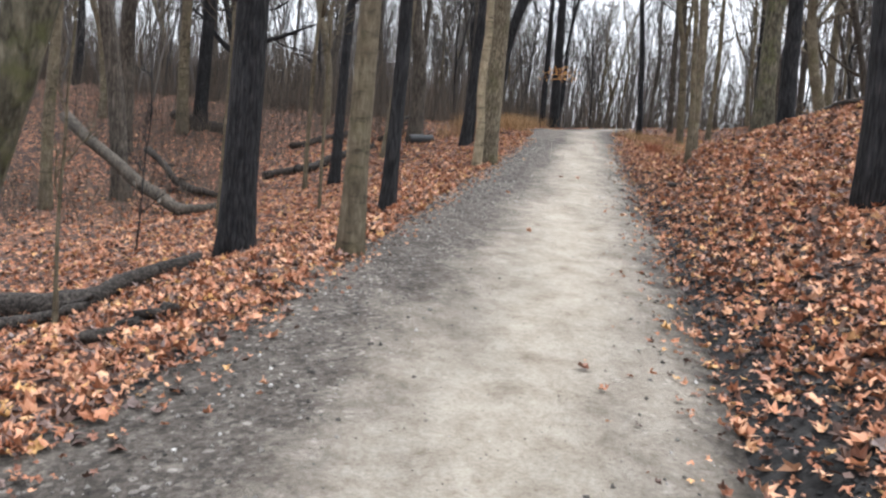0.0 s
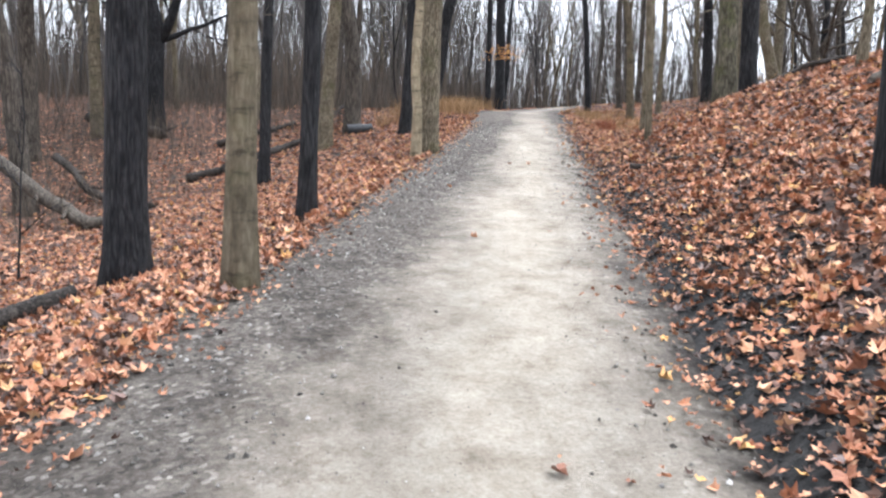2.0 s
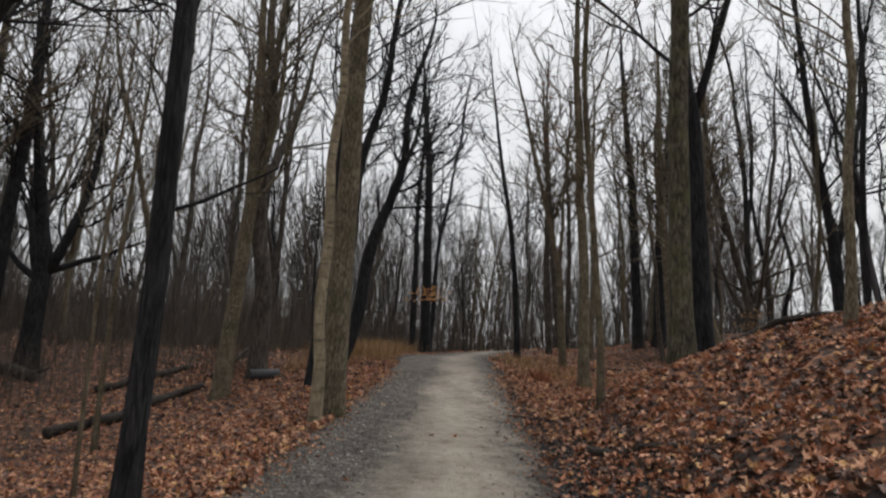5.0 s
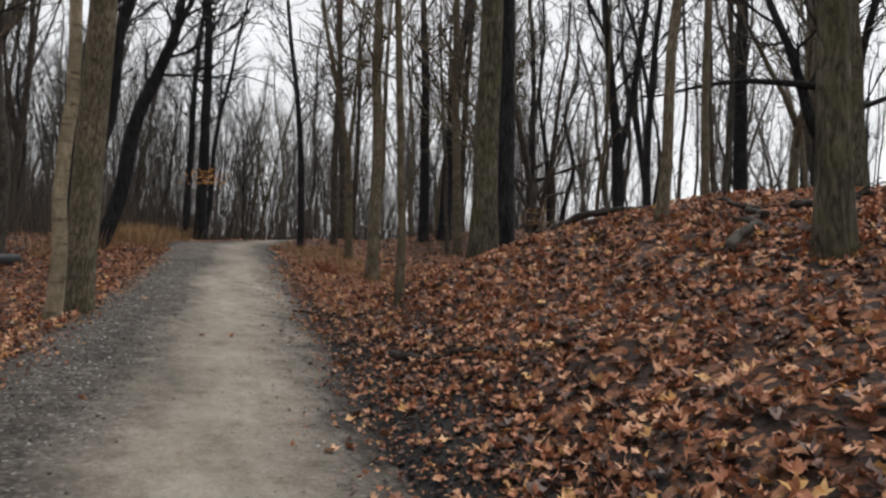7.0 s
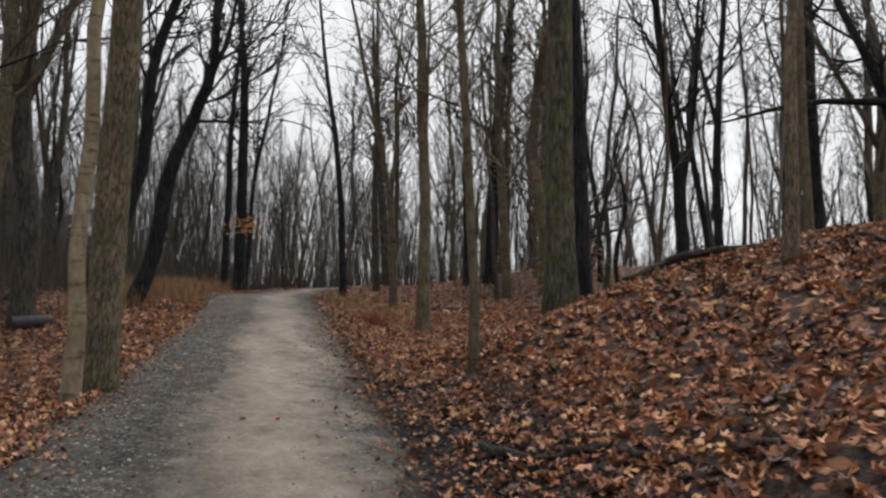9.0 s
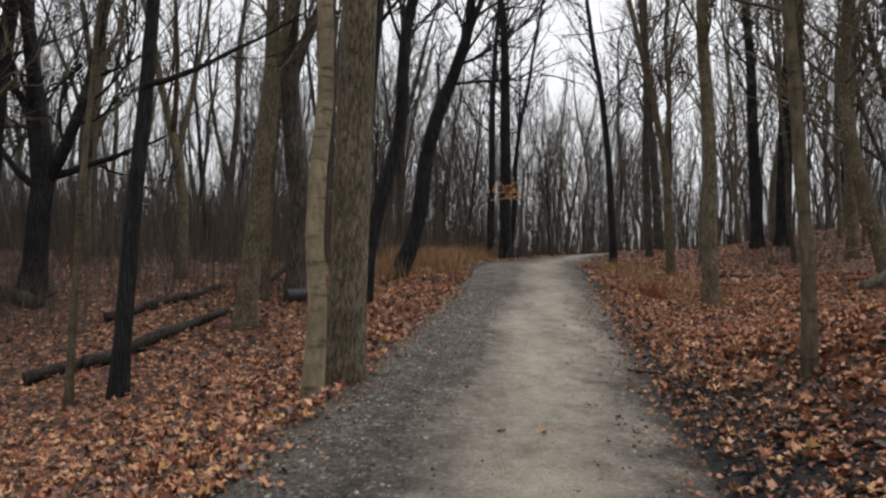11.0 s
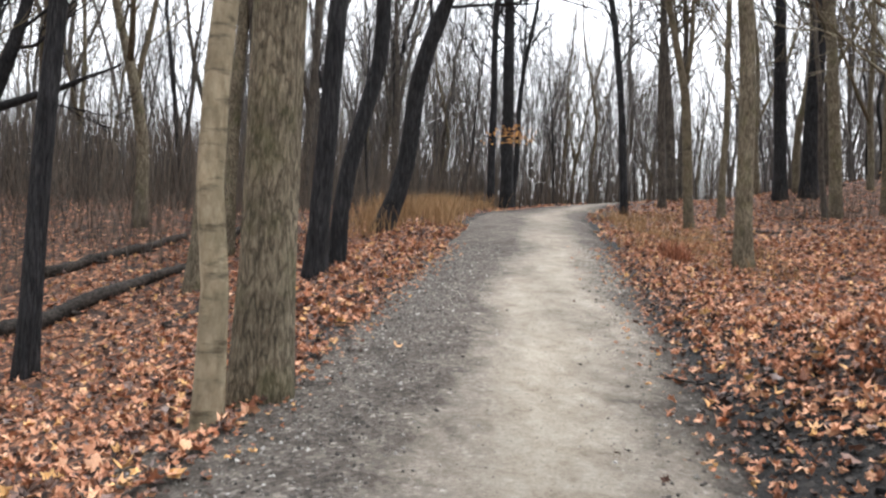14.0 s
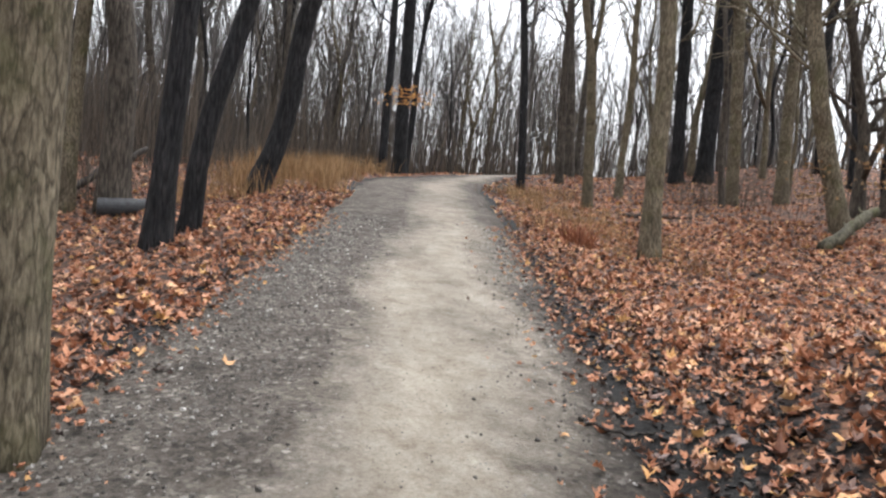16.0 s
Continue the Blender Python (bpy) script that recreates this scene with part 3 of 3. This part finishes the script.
fallen("fallen_log", [(-1.45, 22.6), (-0.95, 23.9)], 0.055, 0.035, DEADWOOD, LOG, "log", 0, 9)
fallen("fallen_branch", [(-2.3, 28.2), (-1.2, 31.0, 0.6)], 0.09, 0.06, DEADWOOD, "dark dead branch propped on the leaves", "branch", 2, 10)
fallen("fallen_branch", [(3.61, 12.67), (3.6, 12.09), (3.62, 11.75), (3.78, 11.77), (3.87, 11.6), (3.91, 11.17), (3.91, 10.75)], 0.036, 0.022, DEADWOOD, "crooked dark branch lying on the leafy bank", "branch", 4, 11, 0.1)
fallen("fallen_branch", [(4.08, 10.62), (4.16, 10.55), (4.19, 10.36)], 0.028, 0.015, DEADWOOD, "short dark branch lying on the leafy bank", "branch", 2, 12, 0.1)
fallen("fallen_log", [(6.9, 15.75), (7.5, 15.35, 0.12), (8.3, 14.95)], 0.06, 0.045, DEADWOOD, "dark log lying along the bank's crest", "log", 2, 13)
fallen("fallen_branch", [(9.9, 31.8), (11.4, 31.2)], 0.06, 0.04, DEADWOOD, "dead branch lying on brown leaves", "branch", 1, 14)
fallen("fallen_log", [(11.4, 26.1), (13.6, 27.6, 0.5)], 0.12, 0.1, BARK["mossy"], "mossy fallen trunk propped against a tree", "log", 2, 15)
fallen("fallen_branch", [(5.8, 10.77), (6.25, 11.08, 0.04), (6.85, 11.5, 0.06)], 0.055, 0.03, BARK["grey"], "bent grey dead branch lying up the bank", "branch", 1, 16)
fallen("fallen_branch", [(6.75, 11.3, 0.05), (7.35, 12.2, 0.08), (7.9, 13.3, 0.05)], 0.035, 0.02, DEADWOOD, "dark dead branch along the bank's crest", "branch", 4, 17)
fallen("fallen_branch", [(6.9, 11.2, 0.1), (8.0, 11.2, 0.12)], 0.04, 0.025, DEADWOOD, "short dark branch along the bank's crest", "branch", 3, 27)
fallen("stick", [(3.75, 17.4), (4.1, 17.15)], 0.012, 0.008, DEADWOOD, "thin dark stick on the gravel edge", "stick", 0, 18, 0.1)


def pipe():
    """A hollow drain pipe end lying in the leaves."""
    bm = bmesh.new()
    n, rings = 20, 8
    rows = []
    for radius, order in ((0.17, range(rings)), (0.15, reversed(range(rings)))):
        for i in order:
            k = radius + (0.006 if i % 2 else 0)
            rows.append([bm.verts.new((0.8 * i / (rings - 1), k * math.cos(2 * math.pi * a / n), k * math.sin(2 * math.pi * a / n))) for a in range(n)])
    for j in range(len(rows)):
        p, q = rows[j], rows[(j + 1) % len(rows)]
        for a in range(n):
            bm.faces.new((p[a], p[(a + 1) % n], q[(a + 1) % n], q[a]))
    bmesh.ops.recalc_face_normals(bm, faces=bm.faces)
    me = bpy.data.meshes.new("drain_pipe")
    bm.to_mesh(me)
    bm.free()
    me.materials.append(PIPE_STEEL)
    ob = new("drain_pipe", me)
    ob.matrix_world = pose(-1.25, 27.5, land(-1.25, 27.5) + 0.14, 0, -4, 12)
    tagged(ob, "dark grey drain pipe end lying in leaves", "pipe")



pipe()

# ---- leaves, gravel, dry growth ----


def leaf_shape(curl=0.2, seed=0):
    """One dry maple leaf, a metre across: five pointed lobes round its middle, folded along the rib, edges curled."""
    rng = random.Random(seed)
    half = [(26, 0.29), (52, 0.47), (80, 0.26), (112, 0.36), (150, 0.2)]
    rim = [(0, 0.52)] + half + [(180, 0.07)] + [(360 - a, r) for a, r in reversed(half)]
    fold, v = rng.uniform(-0.3, 0.7), [(0.0, 0.0, 0.0)]
    for a, r in rim:
        a, r = math.radians(a + rng.uniform(-8, 8)), r * rng.uniform(0.82, 1.14)
        v.append((r * math.cos(a), r * math.sin(a), fold * abs(r * math.sin(a)) + curl * r * rng.uniform(-0.5, 1.2)))
    return v, [(0, 1 + i, 1 + (i + 1) % len(rim)) for i in range(len(rim))]


LEAVES = [leaf_shape(0.5, s) for s in range(6)]


def litter(name, spots, mat, label, kind="stuff"):
    """Many leaves in one mesh; spots are x, y, size."""
    rng = random.Random(5)
    groups = [[] for _ in LEAVES]
    for s in spots:
        groups[rng.randrange(len(LEAVES))].append(s)
    verts, faces, start = [], [], 0
    for (lv, lf), group in zip(LEAVES, groups):
        base, tri = np.array(lv), np.array(lf)
        for x, y, size in group:
            m = Euler((rng.gauss(0, 0.35), rng.gauss(0, 0.35), rng.uniform(0, 6.28))).to_matrix()
            z = max(ground_height(x, y, x - centre(y)), path_height(x, y, x - centre(y)) if abs(x - centre(y)) < 2 else -99)
            verts.append(base @ (np.array(m).T * size) + (x, y, z + rng.uniform(0.01, 0.045)))
            faces.append(tri + start)
            start += len(base)
    ob = mesh_object(name, np.concatenate(verts).tolist(), np.concatenate(faces).tolist(), mat)
    return tagged(ob, label, "leaves", kind=kind)


rng = random.Random(21)
spots = []
while len(spots) < 60000:
    y = rng.uniform(0.5, 30) if rng.random() < 0.94 else rng.gauss(1, 2.5)
    right = rng.random() < 0.6
    u = 1.45 + rng.random() ** 1.3 * rng.choice((6.2, 7.0, 7.8, 8.6))
    if right and rng.random() > smooth(1.66, 2.3, u + 0.5 * noise.noise((y * 0.9, 4, 4)) + 0.14 * (1 - smooth(6, 11, y))) + 0.1:
        continue
    if not right and rng.random() > smooth(1.3, 1.75, u + 0.4 * noise.noise((y * 1.1, 9, 4))) + 0.05:
        continue
    if right and 13 < y < 15.5 and u < 2.6 and rng.random() < 0.25:
        continue
    if y > 20 and rng.random() < 0.35:
        continue
    spots.append((centre(y) + (u if right else -u), y, rng.uniform(0.07, 0.15)))
while len(spots) < 63500:
    y = rng.uniform(5, 27)
    spots.append((centre(y) - rng.uniform(7.5, 16), y, rng.uniform(0.1, 0.18)))
litter("leaf_litter", spots, LEAF_PILE, "thick drift of fallen brown and orange maple leaves")
spots = []
while len(spots) < 10000:
    y = rng.uniform(24, 48)
    u = rng.uniform(1.6, 9) if rng.random() < 0.7 else rng.uniform(7, 15)
    u *= rng.choice((-1, 1, 1))
    spots.append((centre(y) + u, y, rng.uniform(0.1, 0.18)))
litter("leaf_litter", spots, LEAF_PILE, "fallen brown leaves around the path's crest")


spots = []
while len(spots) < 11000:
    y = rng.uniform(1, 26)
    spots.append((centre(y) + rng.gauss(1.85, 0.34), y, rng.uniform(0.025, 0.08)))
    if len(spots) % 3 == 0:
        spots.append((centre(y) - rng.gauss(1.55, 0.2), y, rng.uniform(0.025, 0.07)))
litter("leaf_crumbs", spots, LEAF_PILE, "broken leaf crumbs trodden into the dark mud")


def blades(name, spots, mat, label, category, height, lean, width):
    """Thin upright stalks in one mesh, each a narrow three-sided blade."""
    rng = random.Random(9)
    verts, faces = [], []
    for x, y in spots:
        z, h = rough_land(x, y), height * rng.uniform(0.5, 1.2)
        dx, dy, w = rng.gauss(0, lean) * h, rng.gauss(0, lean) * h, width * rng.uniform(0.7, 1.4)
        a, k = rng.uniform(0, 6.28), len(verts)
        c, s = math.cos(a) * w, math.sin(a) * w
        verts += [(x - c, y - s, z - 0.03), (x + c, y + s, z - 0.03), (x + dx * 0.4 + c * 0.7, y + dy * 0.4 + s * 0.7, z + h * 0.6), (x + dx * 0.4 - c * 0.7, y + dy * 0.4 - s * 0.7, z + h * 0.6), (x + dx, y + dy, z + h)]
        faces += [(k, k + 1, k + 2, k + 3), (k + 3, k + 2, k + 4)]
    return tagged(mesh_object(name, verts, faces, mat), label, category, kind="stuff")


def clumps(count, per, area, size, seed):
    rng = random.Random(seed)
    out = []
    for _ in range(count):
        y = rng.uniform(area[2], area[3])
        u = rng.uniform(area[0], area[1])
        out += [(centre(y) + u + rng.gauss(0, size), y + rng.gauss(0, size)) for _ in range(per)]
    return out


blades("dry_grass", clumps(90, 40, (-4.5, -1.9, 28, 40), 0.22, 1), STRAW, "tufts of dry straw-coloured grass on the verge", "grass", 0.6, 0.3, 0.006)
blades("dry_grass", clumps(50, 30, (1.9, 4.5, 24, 38), 0.22, 2), STRAW, "low tufts of dry orange-brown grass on the verge", "grass", 0.35, 0.35, 0.006)
blades("thicket", clumps(240, 34, (-26, -4.5, 26, 50), 0.7, 3), THICKET, "tangle of thin brown stems under the trees", "shrubs", 1.35, 0.32, 0.006)
blades("thicket", clumps(170, 36, (-22, -9, 17, 40), 0.7, 8), THICKET, "tangle of thin brown stems in the hollow", "shrubs", 1.3, 0.5, 0.005)
blades("thicket", clumps(80, 24, (6, 24, 30, 50), 0.6, 4), THICKET, "thin brown undergrowth stems under the trees", "shrubs", 1.0, 0.25, 0.006)


blades("thicket", clumps(300, 28, (-30, -7, 34, 54), 1.0, 14), THICKET, "dense dark saplings beyond the hollow", "shrubs", 3.2, 0.16, 0.012)
blades("thicket", clumps(900, 20, (-60, 70, 48, 95), 1.2, 12), THICKET, "far brown tangle of saplings and shrubs", "shrubs", 3.0, 0.12, 0.014)


blades("dry_fern", clumps(5, 45, (2.25, 2.75, 25.0, 25.5), 0.1, 6), RUST, "withered rust-red fern clump among leaves", "plant", 0.38, 0.5, 0.008)


def hanging_leaves(cx, cy, cz, sx, sz, count, size, mat, label):
    """The last leaves still clinging to a sapling's twigs."""
    rng = random.Random(int(cx * 100))
    verts, faces = [], []
    for _ in range(count):
        lv, lf = LEAVES[rng.randrange(6)]
        m = Euler((rng.uniform(0, 6), rng.uniform(0, 6), rng.uniform(0, 6))).to_matrix()
        layer = rng.choice((-0.6, -0.1, 0.35)) + rng.gauss(0, 0.07)
        p = Vector((cx + rng.gauss(0, sx), cy + rng.gauss(0, sx), cz + sz * layer))
        k = len(verts)
        verts += [(m @ Vector(q)) * size + p for q in lv]
        faces += [tuple(k + i for i in t) for t in lf]
    for layer in (-0.6, -0.1, 0.35):
        pts = wander(rng, (cx - 1.2 * sx, cy, cz + sz * layer - 0.1), (1, 0.1, 0.08), sx * 2.6, 5, 0.08)
        tube(verts, faces, pts, [0.012] * 6, 4)
    return tagged(mesh_object("clinging_leaves", verts, faces, mat), label, "leaves", kind="stuff")


hanging_leaves(5.45, 40.8, 7.72, 0.42, 0.5, 85, 0.12, GOLD, "golden leaves clinging to a low sapling branch")
hanging_leaves(12.6, 28.2, 5.0, 0.3, 0.7, 50, 0.11, STRAW, "pale tan leaves clinging to a beech sapling")
hanging_leaves(14.9, 29.2, land(14.9, 29.2) + 1.5, 0.35, 0.9, 90, 0.12, STRAW, "tan-orange leaves clinging to a low beech sapling")
hanging_leaves(7.95, 30.0, 13.9, 0.25, 0.9, 30, 0.12, RUST, "rusty leaves clinging to high twigs")
hanging_leaves(8.1, 30.0, 11.9, 0.25, 0.7, 24, 0.12, RUST, "rusty leaves clinging to high twigs")


def gravel(count, seed):
    """Loose stones along both edges of the path."""
    rng = random.Random(seed)
    verts, faces = [], []
    octa = [(1, 0, 0), (-1, 0, 0), (0, 1, 0), (0, -1, 0), (0, 0, 1), (0, 0, -1)]
    tris = [(0, 2, 4), (2, 1, 4), (1, 3, 4), (3, 0, 4), (2, 0, 5), (1, 2, 5), (3, 1, 5), (0, 3, 5)]
    for _ in range(count):
        y = rng.uniform(1, 26)
        if y < 11 and rng.random() < 0.6:
            continue
        u = rng.choice((-1.15, -0.95, -1.25, -0.8, 1.3)) + rng.gauss(0, 0.28)
        fine = rng.random() < 0.3
        if fine:
            u = rng.uniform(-1.2, 1.6)
        x = centre(y) + u
        z, s = path_height(x, y, u), rng.choice((0.004, 0.005, 0.006) if fine else (0.005, 0.006, 0.008, 0.012, 0.016)) * rng.uniform(0.7, 1.3)
        m = Euler((rng.uniform(0, 6), rng.uniform(0, 6), rng.uniform(0, 6))).to_matrix()
        k = len(verts)
        verts += [(m @ Vector(o)) * s * rng.uniform(0.7, 1.2) + Vector((x, y, z + s * 0.1)) for o in octa]
        faces += [tuple(k + i for i in t) for t in tris]
    return tagged(mesh_object("loose_gravel", verts, faces, GRAVEL), "scattered loose grey and white stones on the path", "gravel", kind="stuff")


gravel(20000, 3)


def clods(count, seed):
    """Small dark lumps of wet soil along the muddy edge of the path."""
    rng = random.Random(seed)
    verts, faces = [], []
    octa = [(1, 0, 0), (-1, 0, 0), (0, 1, 0), (0, -1, 0), (0, 0, 1), (0, 0, -1)]
    tris = [(0, 2, 4), (2, 1, 4), (1, 3, 4), (3, 0, 4), (2, 0, 5), (1, 2, 5), (3, 1, 5), (0, 3, 5)]
    for _ in range(count):
        y = rng.uniform(2, 24)
        u = 1.95 + rng.gauss(0, 0.26) + 0.3 * noise.noise((y * 0.8, 3, 1))
        if u < 1.5:
            continue
        x = centre(y) + u
        z, s = max(ground_height(x, y, u), path_height(x, y, u) if u < 2 else -99), rng.choice((0.008, 0.012, 0.018, 0.03)) * rng.uniform(0.7, 1.3)
        m = Euler((rng.gauss(0, 0.4), rng.gauss(0, 0.4), rng.uniform(0, 6))).to_matrix()
        k = len(verts)
        verts += [(m @ Vector((o[0] * s * 1.3, o[1] * s, o[2] * s * 0.6))) * rng.uniform(0.7, 1.25) + Vector((x, y, z)) for o in octa]
        faces += [tuple(k + i for i in t) for t in tris]
    return tagged(mesh_object("mud_clods", verts, faces, MUD), "small dark clods of wet soil beside the path", "soil", kind="stuff")


clods(9000, 8)

# single leaves lying on the gravel and the mud
rng = random.Random(77)
leaf_meshes = []
for lv, lf in LEAVES:
    me = bpy.data.meshes.new("leaf")
    me.from_pydata(lv, [], lf)
    me.materials.append(LEAF_ONE)
    leaf_meshes.append(me)
for i in range(200):
    y = rng.uniform(2.5, 22)
    u = rng.choice((rng.uniform(1.3, 2.2), rng.uniform(-1.6, -1.2), rng.uniform(1.2, 2.0), rng.uniform(-1.2, 1.4) if i % 8 == 0 else 1.7))
    x = centre(y) + u
    leaf = new("leaf", leaf_meshes[i % 6])
    z = max(path_height(x, y, u), ground_height(x, y, u))
    leaf.matrix_world = pose(x, y, z + 0.012, rng.gauss(0, 8), rng.gauss(0, 8), rng.uniform(0, 360)) @ Matrix.Scale(rng.uniform(0.08, 0.15), 4)
    leaf.parent = ground


def distant_wood():
    """The far trees that nobody could count: many slim bare stems with their twigs, in one mesh."""
    kinds = []
    for i in range(16):
        r = random.Random(900 + i)
        v, f = [], []
        h, w = r.uniform(9, 16), r.uniform(0.035, 0.1)
        stem = wander(r, (0, 0, -0.3), (r.gauss(0, 0.09), r.gauss(0, 0.09), 1), h, 8, 0.085, 0.07)
        tube(v, f, stem, [w * (1 - 0.11 * k) for k in range(9)], 4)
        stems = [(stem, w, 10)]
        if i % 3:
            at = r.randrange(2, 5)
            second = wander(r, stem[at], outward(r, Vector((0, 0, 1)), r.uniform(0.25, 0.5)), h * 0.5, 8, 0.08, 0.08)
            rod(v, f, second, [w * 0.62 * (1 - 0.11 * k) for k in range(9)])
            stems.append((second, w * 0.6, 5))
        for line, thick, many in stems:
            for c in range(many):
                low = 0.22 if i % 2 else 0.42
                q = low + (0.98 - low) * (c + r.random()) / many
                k = min(int(q * 8), 7)
                p = line[k].lerp(line[k + 1], q * 8 - k)
                size = 3.4 * (1.1 - 0.7 * q) * r.uniform(0.5, 1.3)
                b = wander(r, p, outward(r, Vector((0, 0, 1)), r.uniform(0.4, 1.0)), size, 3, 0.18, 0.16)
                rod(v, f, b, [max(w * x, 0.008) for x in (0.3, 0.24, 0.17, 0.1)])
                for _ in range(4):
                    j = r.randrange(1, 4)
                    t = wander(r, b[j], outward(r, b[j] - b[j - 1], r.uniform(0.4, 0.9)), size * r.uniform(0.3, 0.65), 1, 0.18, 0.12)
                    rod(v, f, t, [max(w * 0.13, 0.006), 0.005])
        tri = []
        for face in f:
            tri += [(face[0], face[k], face[k + 1]) for k in range(1, len(face) - 1)]
        kinds.append((np.array([tuple(p) for p in v]), np.array(tri)))
    r = random.Random(31)
    verts, faces, start, made = [], [], 0, 0
    while made < 1700:
        y = r.uniform(8, 120) if made % 4 == 0 else r.uniform(46, 110)
        x = r.uniform(-58, 64) if made % 4 == 0 else 1 + (y - 5) * r.uniform(-0.72, 1.3)
        if made % 4 in (1, 2):
            y = r.uniform(47, 100)
            x = 2 + (y - 11) * r.uniform(-0.25, 0.65)
        if made % 6 == 5:
            y = r.uniform(30, 65)
            x = 1 + (y - 5) * r.uniform(-0.8, -0.2)
        u = x - centre(y)
        if abs(u) < (5 if y < 50 else 2.5) or (y < 44 and -15 < u < 11) or (y < 16 and u > 0 and u < 20) or (y < 60 and x - 1 > 0.6 * (y - 6.6) and r.random() < 0.6):
            continue
        v, t = kinds[r.randrange(16)]
        a, k = r.uniform(0, 6.28), r.uniform(0.6, 1.1)
        if made % 6 == 5:
            k = r.uniform(0.25, 0.5)
        m = np.array([[math.cos(a), -math.sin(a), 0], [math.sin(a), math.cos(a), 0], [0, 0, 1]]) * k
        verts.append(v @ m.T + (x, y, land(x, y)))
        faces.append(t + start)
        start += len(v)
        made += 1
    me = bpy.data.meshes.new("distant_wood")
    v, t = np.concatenate(verts), np.concatenate(faces)
    me.vertices.add(len(v))
    me.vertices.foreach_set("co", v.ravel())
    me.loops.add(t.size)
    me.loops.foreach_set("vertex_index", t.ravel().astype(np.int32))
    me.polygons.add(len(t))
    me.polygons.foreach_set("loop_start", np.arange(0, t.size, 3, dtype=np.int32))
    me.update(calc_edges=True)
    me.materials.append(FAR_BARK)
    tagged(new("distant_wood", me), "dense bare grey winter wood in the distance", "woods", kind="stuff")


distant_wood()
